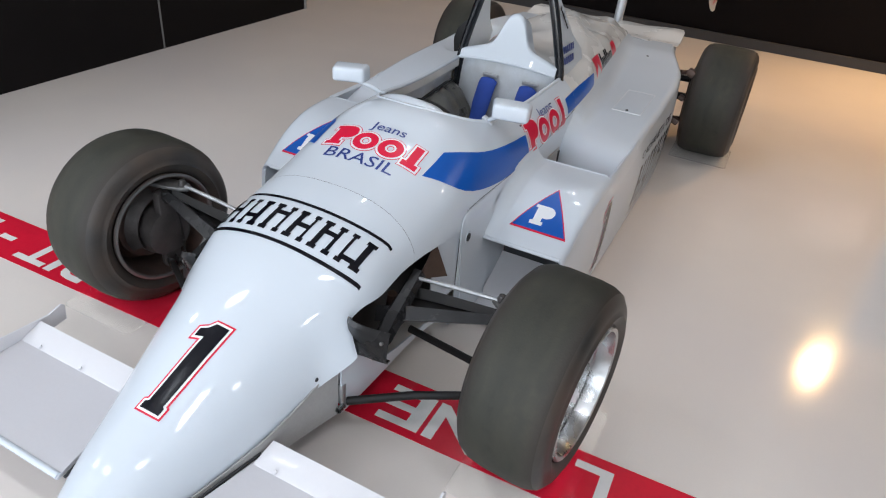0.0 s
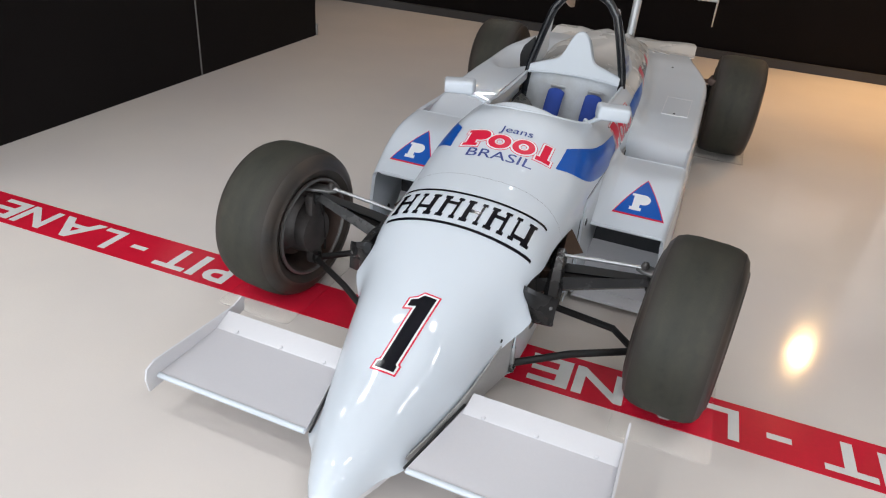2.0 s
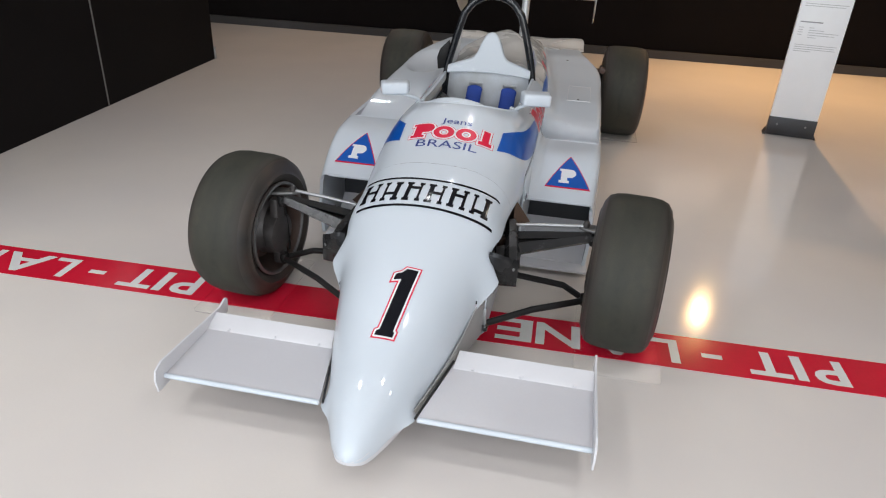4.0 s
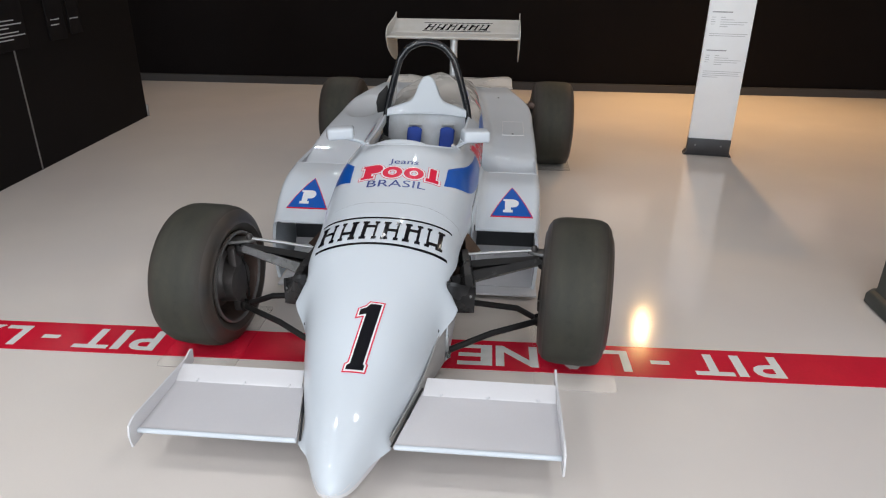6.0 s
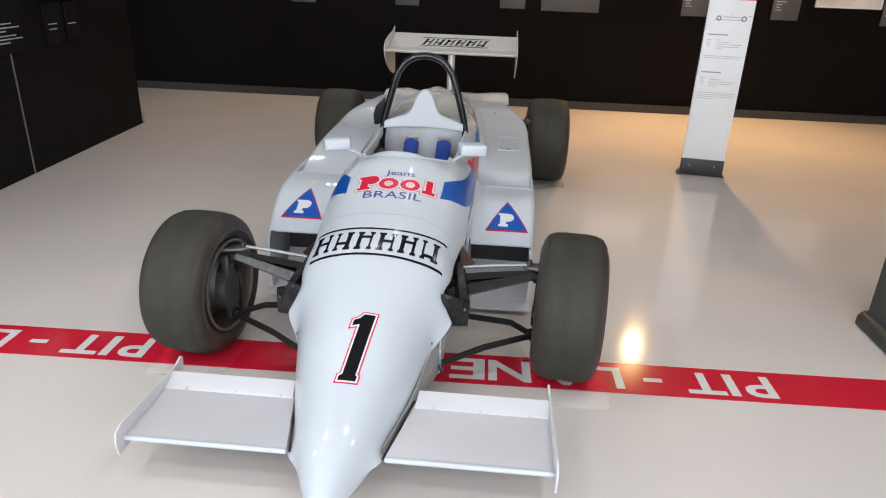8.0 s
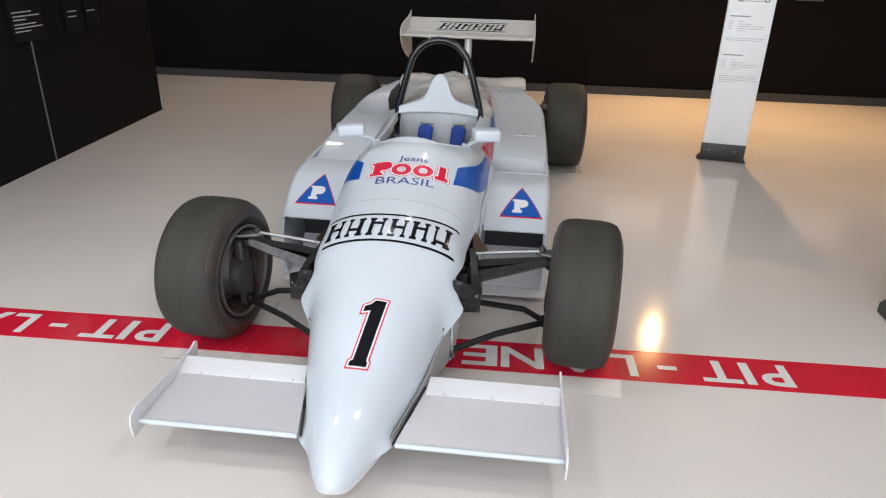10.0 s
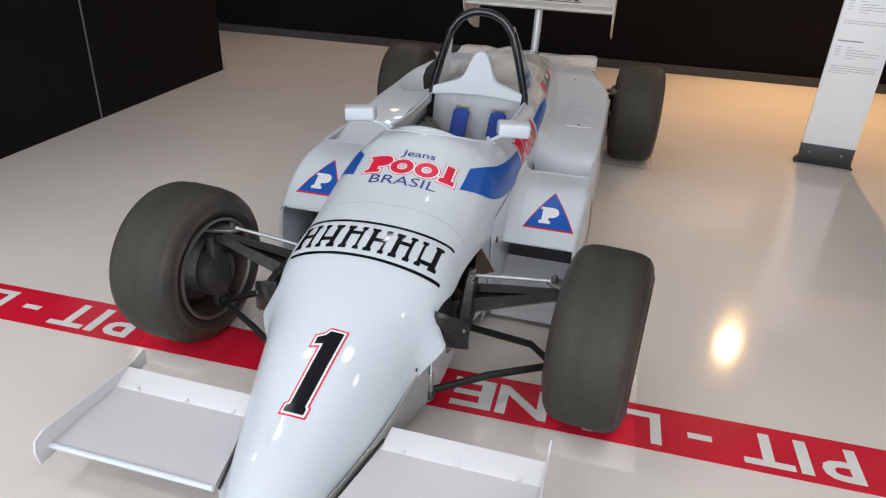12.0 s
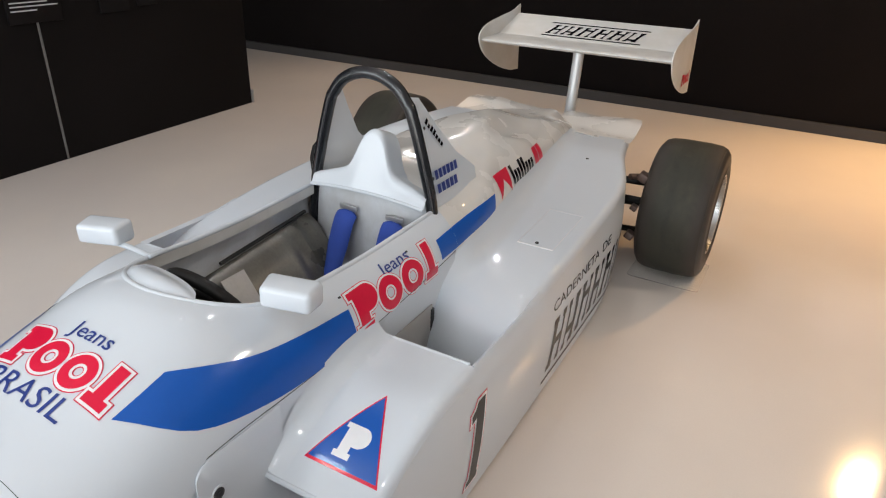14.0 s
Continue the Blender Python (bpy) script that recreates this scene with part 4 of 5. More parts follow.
for q in steps(0, 1, 8):
    rows.append([Vector((x, lip_y(x) + 0.004 + 0.082 * max(0, 1 - ((x + 0.03) / 0.137) ** 2) ** 0.6 * q, lip_z(x) - 0.003 - 0.004 * q + 0.016 * math.sin(math.pi * min(1, 1.15 * q)) * max(0, 1 - ((x + 0.03) / 0.137) ** 2))) for x in steps(-0.165, 0.105, 20)])
part("dash_top", sheet(rows, 0.004), PAINT, car, "white oval dash cover inside the opening")
part("dash_panel", box(-0.15, 0.15, 0.655, 0.665, 0.50, 0.635, 0.004), BLACK, car)


def slab(points, thick):
    """A plate of the 3D outline, thick along x to both sides."""
    own = bmesh.new()
    a = [own.verts.new((x - thick / 2, y, z)) for x, y, z in points]
    b = [own.verts.new((x + thick / 2, y, z)) for x, y, z in points]
    own.faces.new(a)
    own.faces.new(b[::-1])
    for k in range(len(a)):
        own.faces.new((a[k - 1], a[k], b[k], b[k - 1]))
    bmesh.ops.recalc_face_normals(own, faces=own.faces)
    return own


# ---- roll hoop, headrest and fins ----
pts = [(-0.232, HOOP_Y - 0.01, 0.40), (-0.226, HOOP_Y, 0.62), (-0.196, HOOP_Y, 0.76), (-0.150, HOOP_Y, 0.915)]
pts += [(-0.142 * math.cos(a), HOOP_Y, 0.905 + 0.115 * math.sin(a)) for a in (radians(d) for d in (22, 45, 68, 90))]
pts += [(-x, y, z) for x, y, z in reversed(pts[:-1])]
part("roll_hoop", tube(smooth_path(pts, 5), 0.0185, 16), BLACK_GLOSS, car, "black steel roll hoop")
for s in (-1, 1):
    fin = [(1.425, 0.965), (1.458, 0.958), (1.52, 0.875), (1.61, 0.765), (1.71, 0.690), (1.71, 0.61), (1.425, 0.61)]
    bm = slab([(s * (0.232 - 0.265 * (z - 0.62)), y, z) for y, z in fin], 0.005)
    fin_plate = part("fin", bm, PAINT, car, "white fin plate behind the hoop", smooth=False)
    for y, z in ((1.455, 0.87), (1.447, 0.72)):
        part("rivet", put(lathe([(0, 0.006), (0.003, 0.005), (0.0035, 0.0)], 10, "x"), Matrix.Translation((s * (0.233 - 0.265 * (z - 0.62)), y, z)) @ Matrix.Diagonal((s, 1, 1, 1))), SHADOW_GAP, fin_plate)
bm = plate([(-0.284, 0.630), (-0.290, 0.690), (-0.275, 0.735), (-0.226, 0.785), (-0.222, 0.765), (-0.240, 0.640)], Matrix.Translation((0, 1.475, 0)) @ Matrix.Rotation(math.pi / 2, 4, "X"), 0.012, 0.002)
part("side_bracket", bm, BLACK, car, "black bracket plate beside the hoop")
# bell-shaped headrest moulding
rows = []
bell = []
for k in range(41):
    x = -0.215 + 0.43 * k / 40
    a = abs(x)
    rise = 1 / (1 + math.exp((a - 0.055) / 0.0115))
    bell.append((x, 0.728 - 0.056 * (a / 0.215) ** 1.4 + 0.116 * rise))
for q in steps(0, 1, 12):
    r = []
    for x, z in bell:
        base = 0.655 - 0.012 * (x / 0.2) ** 2
        if q < 0.25:
            zz, yy = base + (z - 0.018 - base) * q / 0.25, 1.378 + 0.055 * (q / 0.25) * (z - base) / 0.2
        elif q < 0.6:
            w = (q - 0.25) / 0.35 * math.pi / 2
            zz, yy = z - 0.018 + 0.018 * math.sin(w), 1.378 + 0.055 * (z - base) / 0.2 + 0.02 * (1 - math.cos(w))
        else:
            w = (q - 0.6) / 0.4
            zz, yy = z - 0.03 * w, 1.398 + 0.055 * (z - base) / 0.2 + 0.075 * w
        r.append(Vector((x, yy, zz)))
    rows.append(r)
bm = sheet(rows)
bmesh.ops.recalc_face_normals(bm, faces=bm.faces)
head = part("headrest", bm, PAINT, car, "white bell-shaped headrest moulding", angle=60)
part("headrest_lip", tube([(x, 1.377, 0.654 - 0.012 * (x / 0.2) ** 2) for x in steps(-0.215, 0.215, 16)], 0.006, 8), PAINT, car)

# ---- mirrors ----
for s, mx, mz in ((-1, 0.311, 0.704), (1, 0.296, 0.710)):
    bm = box(-0.063, 0.063, -0.036, 0.032, -0.029, 0.029, 0.013, segs=4)
    for v in bm.verts:
        if v.co.y < 0:
            v.co.x *= 0.93
            v.co.z *= 0.88
    mirror = part("wing_mirror", put(bm, Matrix.Translation((s * mx, 0.70, mz)) @ Matrix.Rotation(radians(16), 4, "Z") @ Matrix.Rotation(radians(s * 2), 4, "Y")), PAINT, car, "white rounded wing mirror")
    part("mirror_glass", put(box(-0.046, 0.046, 0.0322, 0.0335, -0.020, 0.020), Matrix.Translation((s * mx, 0.70, mz)) @ Matrix.Rotation(radians(16), 4, "Z")), ALU, mirror, smooth=False)
    part("mirror_stem", tube(smooth_path([(s * (mx - 0.034), 0.70, mz - 0.024), (s * 0.235, 0.715, 0.668), (s * 0.205, 0.738, 0.644)], 4), 0.0075, 10), PAINT, mirror)
    part("mirror_foot", put(box(-0.022, 0.022, -0.012, 0.012, -0.006, 0.006, 0.004), Matrix.Translation((s * 0.206, 0.738, 0.644)) @ Matrix.Rotation(radians(s * 30), 4, "Y")), PAINT, mirror)

# ---- front wing ----


def aerofoil(chord, thick, camber, n=14):
    """Closed profile of (along, height), nose at 0."""
    up, low = [], []
    for k in range(n + 1):
        x = (1 - math.cos(math.pi * k / n)) / 2
        t = thick * (1.4845 * math.sqrt(x) - 0.63 * x - 1.758 * x * x + 1.4215 * x ** 3 - 0.518 * x ** 4)
        c = camber * 4 * x * (1 - x)
        up.append((x * chord, (c + t) * chord))
        low.append((x * chord, (c - t) * chord))
    return up + low[-2:0:-1]


def wing(profile, x0, x1, m, cut=0.0):
    own = bmesh.new()
    rings = []
    for x, sk in ((x0, cut), (x1, 0.0)):
        rings.append([own.verts.new(m @ Vector((x + sk * a, a, h))) for a, h in profile])
    n = len(profile)
    for k in range(n):
        own.faces.new((rings[0][k], rings[0][(k + 1) % n], rings[1][(k + 1) % n], rings[1][k]))
    own.faces.new(rings[0])
    own.faces.new(rings[1])
    bmesh.ops.recalc_face_normals(own, faces=own.faces)
    return own


part("front_wing_beam", tube([(-0.30, -0.50, 0.115), (0.30, -0.50, 0.115)], 0.014), BLACK, car)
for s in (-1, 1):
    m = Matrix.Translation((0, -0.682, 0.137)) @ Matrix.Rotation(radians(1.0), 4, "X")
    bm = wing(aerofoil(0.274, 0.055, -0.02), 0.142, 0.6255, m, 0.20)
    if s < 0:
        bm.transform(Matrix.Diagonal((-1, 1, 1, 1)))
        bmesh.ops.recalc_face_normals(bm, faces=bm.faces)
    bm.transform(Matrix.Translation((-0.008, 0, 0)))
    plane = part("front_wing", bm, WING_PLANE, car, "satin grey-white front wing plane")
    bm = wing(aerofoil(0.070, 0.06, 0.0), 0.198, 0.6255, Matrix.Translation((0, -0.430, 0.140)) @ Matrix.Rotation(radians(22), 4, "X"), 0.12)
    if s < 0:
        bm.transform(Matrix.Diagonal((-1, 1, 1, 1)))
        bmesh.ops.recalc_face_normals(bm, faces=bm.faces)
    bm.transform(Matrix.Translation((-0.008, 0, 0)))
    part("wing_flap", bm, WING_PAINT, plane, "upturned flap on the wing's rear edge")
    # whiter strip painted for the light caught by the plane's front edge
    part("lit_front_edge", tube([(s * x - 0.008, -0.6745, 0.1367) for x in steps(0.146, 0.6255, 6)], 0.0084, 12), PAINT, plane, "white leading edge, its front light put into the colour")
    for x in (0.25, 0.40, 0.56):
        part("rivet", put(lathe([(0, 0.006), (0.003, 0.005), (0.0035, 0.0)], 10, "z"), Matrix.Translation((s * x, -0.425, 0.148)) @ Matrix.Rotation(radians(24), 4, "X")), WING_PAINT, plane)
    edge = [(-0.713, 0.105), (-0.720, 0.150), (-0.711, 0.180), (-0.68, 0.192), (-0.42, 0.174), (-0.34, 0.170), (-0.298, 0.182), (-0.287, 0.174), (-0.292, 0.128), (-0.40, 0.114), (-0.60, 0.105)]
    bm = slab([(s * 0.629 - 0.008, y, z) for y, z in edge], 0.006)
    part("end_plate", bm, WING_PAINT, plane, "white wing end plate", smooth=False)
    # dark tube painted in for the shaded gap where the wing meets the nose
    part("root_gap_shade", tube([(s * (0.136 + 0.200 * q * 0.29) - 0.008, -0.668 + 0.27 * q, 0.133 + 0.012 * q) for q in steps(0, 1, 6)], 0.0035, 8, flat=1.3), SHADOW_GAP, car)

# ---- rear wing ----
MAIN = Matrix.Translation((0, 3.215, 0.842)) @ Matrix.Rotation(radians(3), 4, "X")
FLAP = Matrix.Translation((0, 3.450, 0.853)) @ Matrix.Rotation(radians(19), 4, "X")
part("rear_wing", wing(aerofoil(0.31, 0.10, -0.03), -0.519, 0.519, MAIN), PAINT_WORN, car, "white rear wing plane with a rounded nose")
rear_flap = part("wing_flap", wing(aerofoil(0.275, 0.05, -0.02), -0.519, 0.519, FLAP), PAINT_WORN, car, "white rear wing flap")
for s in (-1, 1):
    edge = smooth_path([(3.762, 0.60, 0), (3.62, 0.617, 0), (3.43, 0.675, 0), (3.27, 0.755, 0), (3.195, 0.835, 0), (3.205, 0.885, 0), (3.28, 0.92, 0), (3.46, 0.945, 0), (3.62, 0.962, 0), (3.735, 0.992, 0)], 4)
    bm = slab([(s * 0.523, p.x, p.y) for p in edge], 0.006)
    part("end_plate", bm, PAINT_WORN, car, "white rounded rear wing end plate", smooth=False)
part("wing_strut", tube([(0, 3.30, 0.42), (0.0, 3.33, 0.60), (0, 3.36, 0.845)], 0.029, 16), STRUT, car, "pale metal strut under the rear wing")
part("gearbox", box(-0.13, 0.13, 2.75, 3.36, 0.20, 0.43, 0.03), SEAT, car, "dark gearbox casing")
part("strut_foot", box(-0.05, 0.05, 3.24, 3.37, 0.40, 0.445, 0.008), ALU_DULL, car)
# thin uneven trailing skirt of the deck
for s in (-1, 1):
    rows = []
    for y in steps(2.77, 3.07, 14):
        edge = 0.478 - 0.03 * (y - 2.78) - 0.25 * max(0, y - 3.0)
        rows.append([Vector((s * x, y, 0.549 + 0.4 * crumple(s * x + 0.3, y) + 0.05 * max(0, 0.25 - x) + 0.03 * min(1, max(0, (y - 2.86) / 0.14)) * min(1, x / 0.3) - 0.04 * max(0, x - 0.40) * 4 * (y - 2.77))) for x in steps(0.07, edge, 18)])
    part("deck_skirt", sheet(rows, 0.003), FOIL, car, "thin crumpled white skirt")

# ---- wheels ----


def road_wheel(name, x, y, r, width, s, steer, label):
    """A wheel at the hub's place; s is its outer side."""
    hub = part(name, lathe([(-0.05, 0.0), (-0.05, 0.055), (0.03, 0.055), (0.045, 0.03), (0.055, 0.026), (0.055, 0.0)], 24), RIM_DARK, car, label)
    hub.matrix_basis = Matrix.Translation((s * x, y, r + 0.0045)) @ Matrix.Rotation(radians(steer), 4, "Z") @ Matrix.Diagonal((s, 1, 1, 1))
    h = width / 2
    rim_r = 0.178
    sh = r - 0.012
    prof = [(-h + 0.030, rim_r - 0.004), (-h + 0.012, rim_r + 0.008), (-h + 0.003, rim_r + 0.022), (-h - 0.002, rim_r + 0.034), (-h + 0.003, rim_r + 0.042), (-h + 0.004, r - 0.050), (-h + 0.008, r - 0.034), (-h + 0.022, r - 0.014), (-h + 0.045, r - 0.004), (-h * 0.35, r), (0, r)]
    tyre = lathe(prof + [(-a, b) for a, b in reversed(prof[:-1])], 72)
    t = part("tyre", tyre, RUBBER, hub, "worn grey-black slick tyre")
    t.data.materials.append(SIDEWALL)
    for f in t.data.polygons:
        if abs(f.center.x) > h - 0.02 and math.hypot(f.center.y, f.center.z) < r - 0.02:
            f.material_index = 1
    # outer rim: polished lip, dish and spokes; inner rim: dull barrel
    out = [(h - 0.020, rim_r - 0.006), (h - 0.010, rim_r + 0.004), (h - 0.004, rim_r), (h - 0.006, rim_r - 0.010), (h - 0.020, rim_r - 0.014), (h - 0.048, rim_r - 0.017), (h - 0.051, rim_r - 0.027), (h - 0.080, rim_r - 0.031), (h - 0.094, rim_r - 0.050), (h - 0.098, 0.075), (h - 0.080, 0.05), (h - 0.080, 0.0)]
    part("rim", lathe(out, 60), ALU, hub, "polished aluminium rim")
    for k in range(5):
        a = 2 * math.pi * k / 5
        part("wheel_bolt", put(lathe([(0, 0.008), (0.012, 0.008), (0.013, 0.0)], 8), Matrix.Rotation(a, 4, "X") @ Matrix.Translation((h - 0.097, 0.0, 0.10))), RIM_DARK, hub)
    inn = [(-h + 0.020, rim_r - 0.004), (-h + 0.008, rim_r + 0.004), (-h + 0.003, rim_r - 0.001), (-h + 0.006, rim_r - 0.009), (-h + 0.03, rim_r - 0.014), (0.02, rim_r - 0.020), (h - 0.104, rim_r - 0.036), (h - 0.108, 0.0)]
    part("rim_barrel", lathe(inn, 60), RIM_DARK, hub, "dirty inner rim barrel")
    part("rim_edge", lathe([(-h + 0.012, rim_r + 0.003), (-h + 0.002, rim_r + 0.003), (-h + 0.0005, rim_r - 0.004), (-h + 0.008, rim_r - 0.010)], 60), STEEL, hub)
    part("brake_disc", lathe([(-0.045, 0.07), (-0.045, 0.125), (-0.030, 0.125), (-0.030, 0.07)], 40, closed=True), RIM_DARK, hub)
    part("caliper", put(box(-0.068, -0.012, -0.05, 0.05, -0.03, 0.03, 0.01), Matrix.Translation((0, 0.10, 0.02)) @ Matrix.Rotation(radians(90), 4, "X")), BLACK, hub)
    return hub


for s in (-1, 1):
    road_wheel("front_wheel", 0.708, FRONT_Y, 0.277, 0.243, s, -6, "front wheel with slick tyre, steered slightly")
    road_wheel("rear_wheel", 0.767, REAR_Y, 0.300, 0.295, s, 0, "wide rear wheel with slick tyre")

# ---- suspension ----
for s in (-1, 1):
    def X(p):
        return (s * p[0], p[1], p[2])
    part("lower_wishbone", tube([X((0.250, -0.135, 0.130)), X((0.40, -0.045, 0.155)), X((0.575, 0.060, 0.158))], 0.0105, 12, flat=1.2), BLACK, car, "black lower wishbone leg")
    part("lower_wishbone", tube([X((0.255, 0.190, 0.160)), X((0.50, 0.165, 0.152)), X((0.575, 0.075, 0.158))], 0.0105, 12, flat=1.2), BLACK, car)
    part("lower_bracket", put(box(-0.008, 0.008, -0.009, 0.009, -0.020, 0.045, 0.004), Matrix.Translation(X((0.244, -0.148, 0.152)))), ALU_DULL, car, "worn metal bracket")
    part("bracket_bolt", put(lathe([(-0.012, 0.009), (0.012, 0.009), (0.014, 0.0)], 10, "y"), Matrix.Translation(X((0.252, -0.165, 0.130)))), ALU, car)
    # rocker arm: a flat box beam with an open front
    part("rocker_arm", tube([X((0.250, 0.010, 0.330)), X((0.34, 0.036, 0.350)), X((0.572, 0.078, 0.400))], [0.034, 0.030, 0.020], 4, flat=0.8), BLACK_SATIN, car, "black rocker arm")
    part("rocker_arm", tube([X((0.27, 0.125, 0.345)), X((0.37, 0.118, 0.365)), X((0.572, 0.096, 0.404))], [0.024, 0.023, 0.017], 4, flat=0.8), BLACK, car)
    rows = [[X((x, y0 + (y1 - y0) * q, z)) for q in (0, 0.5, 1)] for x, y0, y1, z in ((0.27, 0.015, 0.122, 0.332), (0.36, 0.04, 0.116, 0.350), (0.55, 0.078, 0.095, 0.384))]
    part("rocker_web", sheet(rows, 0.006), BLACK, car)
    part("track_rod", tube([X((0.300, 0.135, 0.392)), X((0.42, 0.130, 0.409)), X((0.545, 0.122, 0.425))], [0.0055, 0.0068, 0.0060], 10), ALU_DULL, car, "pale dull-metal steering rod")
    part("rod_end", put(lathe([(-0.014, 0.0), (-0.014, 0.010), (0.004, 0.013), (0.014, 0.009), (0.016, 0.0)], 14, "z"), Matrix.Translation(X((0.550, 0.121, 0.430)))), HOUSING, car)
    bm = plate([(0.525, 0.118), (0.532, 0.140), (0.560, 0.148), (0.610, 0.140), (0.668, 0.112), (0.668, 0.072), (0.600, 0.085), (0.548, 0.100)], Matrix.Translation((0, 0, 0.412)), 0.012, 0.002)
    bm.transform(Matrix.Diagonal((s, 1, 1, 1)))
    bmesh.ops.recalc_face_normals(bm, faces=bm.faces)
    part("steering_arm", bm, STEEL, car, "flat grey steering arm")
    rows = [[Vector(X((0.622 + 0.035 * q, 0.085 - r * math.cos(a), 0.283 + r * math.sin(a)))) for q, r in ((0, 0.098), (0.5, 0.104), (1, 0.120))] for a in steps(-0.6, 1.5, 14)]
    part("brake_scoop", sheet(rows, 0.003), HOUSING, car, "curved brake cooling blade")
    bm = box(-0.018, 0.018, -0.030, 0.030, -0.125, 0.150, 0.012)
    lathe([(-0.022, 0.0), (-0.022, 0.060), (-0.014, 0.078), (0.030, 0.086), (0.052, 0.086), (0.052, 0.0)], 32, "x", bm=bm)
    bm.transform(Matrix.Diagonal((s, 1, 1, 1)))
    bmesh.ops.recalc_face_normals(bm, faces=bm.faces)
    part("upright", put(bm, Matrix.Translation(X((0.604, 0.085, 0.258))) @ Matrix.Rotation(radians(-4), 4, "Z")), HOUSING, car, "dark metal upright with round hub housing")
    part("ball_joint", put(lathe([(-0.02, 0.014), (0.0, 0.022), (0.02, 0.016)], 14, "z"), Matrix.Translation(X((0.580, 0.082, 0.394)))), BLACK, car)
    part("ball_joint", put(lathe([(-0.02, 0.014), (0.0, 0.020), (0.02, 0.016)], 14, "z"), Matrix.Translation(X((0.580, 0.068, 0.158)))), BLACK, car)
    part("brake_hose", tube(smooth_path([X((0.580, 0.12, 0.17)), X((0.578, 0.12, 0.22)), X((0.582, 0.12, 0.28)), X((0.584, 0.11, 0.36))], 5), 0.004, 8), BLACK, car)
    # black fairing box at the front of the cut-out
    rows = []
    out = 0.020 if s < 0 else 0.0
    for x, y1, z1, y0 in ((0.243, -0.120, 0.392, -0.098), (0.256, -0.134, 0.399, -0.092), (0.270, -0.134, 0.396, -0.090), (0.290, -0.122, 0.384, -0.089), (0.312, -0.100, 0.368, -0.087), (0.336, -0.077, 0.353, -0.084)):
        rows.append([Vector(X((x + out, y, z))) for y, z in ((y1 + 0.010, z1 - 0.006), (y1 + 0.003, z1), (y1, z1 - 0.006), (0.6 * y1 + 0.4 * y0, 0.6 * z1 + 0.4 * 0.264), (y0, 0.268), (y0 + 0.006, 0.262), (y0 + 0.018, 0.263))])
    part("pivot_fairing", sheet(rows, 0.004, flip=s > 0), BLACK_SATIN, car, "black sheet metal pivot fairing, open at the back")
    part("bolt", put(lathe([(0, 0.007), (-0.005, 0.006), (-0.006, 0.0)], 10, "y"), Matrix.Translation(X((0.322 + out, -0.089, 0.330)))), STEEL, car)
    part("pivot_shaft", tube([X((0.318, -0.078, 0.330)), X((0.310, -0.02, 0.350)), X((0.285, 0.16, 0.385))], [0.024, 0.027, 0.022], 6), BLACK_SATIN, car)
    part("damper", tube([X((0.262, 0.06, 0.37)), X((0.245, 0.07, 0.20))], 0.014, 10), BRONZE, car, "bronze coloured damper")
    # pointed gusset
    bm = bmesh.new()
    a = [bm.verts.new(X(p)) for p in ((0.280, 0.265, 0.440), (0.348, 0.218, 0.372), (0.292, 0.150, 0.378), (0.262, 0.215, 0.345))]
    for q in ((0, 1, 2), (0, 1, 3), (1, 2, 3), (0, 2, 3)):
        bm.faces.new([a[i] for i in q])
    bmesh.ops.recalc_face_normals(bm, faces=bm.faces)
    part("gusset", bm, BRONZE, car, "pointed bronze gusset", smooth=False)
    # rear arms between deck and wheel
    part("rear_arm", tube([X((0.40, 2.62, 0.42)), X((0.64, 2.70, 0.40))], 0.016, 10), BLACK, car, "black rear suspension arm")
    part("rear_arm", tube([X((0.42, 2.58, 0.20)), X((0.64, 2.70, 0.17))], 0.014, 10), BLACK, car)
    part("drive_shaft", tube([X((0.30, 2.72, 0.29)), X((0.66, 2.735, 0.29))], 0.022, 12), BLACK, car)
    part("rear_upright", box(*sorted((s * 0.60, s * 0.65)), 2.66, 2.80, 0.16, 0.46, 0.012), BLACK, car)
    for jx, jy, jz, k in ((0.612, 2.545, 0.475, 0.75), (0.600, 2.51, 0.345, 0.5), (0.600, 2.51, 0.215, 0.65)):
        part("rear_joint", put(box(-0.030 * k, 0.030 * k, -0.035 * k, 0.035 * k, -0.026 * k, 0.026 * k, 0.012 * k), Matrix.Translation(X((jx, jy, jz))) @ Matrix.Rotation(radians(25), 4, "Y")), RIM_DARK, car, "dark greasy suspension joint")
    part("rear_link", tube([X((0.56, 2.52, 0.475)), X((0.63, 2.60, 0.465)), X((0.64, 2.68, 0.44))], 0.013, 10), RIM_DARK, car)

for s in (-1, 1):
    part("screw", put(lathe([(0, 0.006), (0.003, 0.005), (0.0035, 0.0)], 10, "x"), Matrix.Translation((s * 0.232 - 0.011, -0.225, 0.262)) @ Matrix.Diagonal((s, 1, 1, 1))), SHADOW_GAP, car)
    for y in (0.90, 1.20):
        p = arc(y, 20)[6]
        part("screw", put(lathe([(0, 0.005), (0.002, 0.004), (0.0025, 0.0)], 10, "z"), Matrix.Translation((s * p.x, p.y, p.z))), SHADOW_GAP, car)

# ---- lettering and marks on the bodywork ----
from mathutils.bvhtree import BVHTree
NOSE, COVER_SKIN = (BVHTree.FromBMesh(nose_tree_bm),), (BVHTree.FromBMesh(cover_tree_bm),)
COWL = (BVHTree.FromBMesh(cowl_tree_bm),) + tuple(BVHTree.FromBMesh(b) for b in mono_bms)
POD = [(BVHTree.FromBMesh(b),) for b in pod_bms]
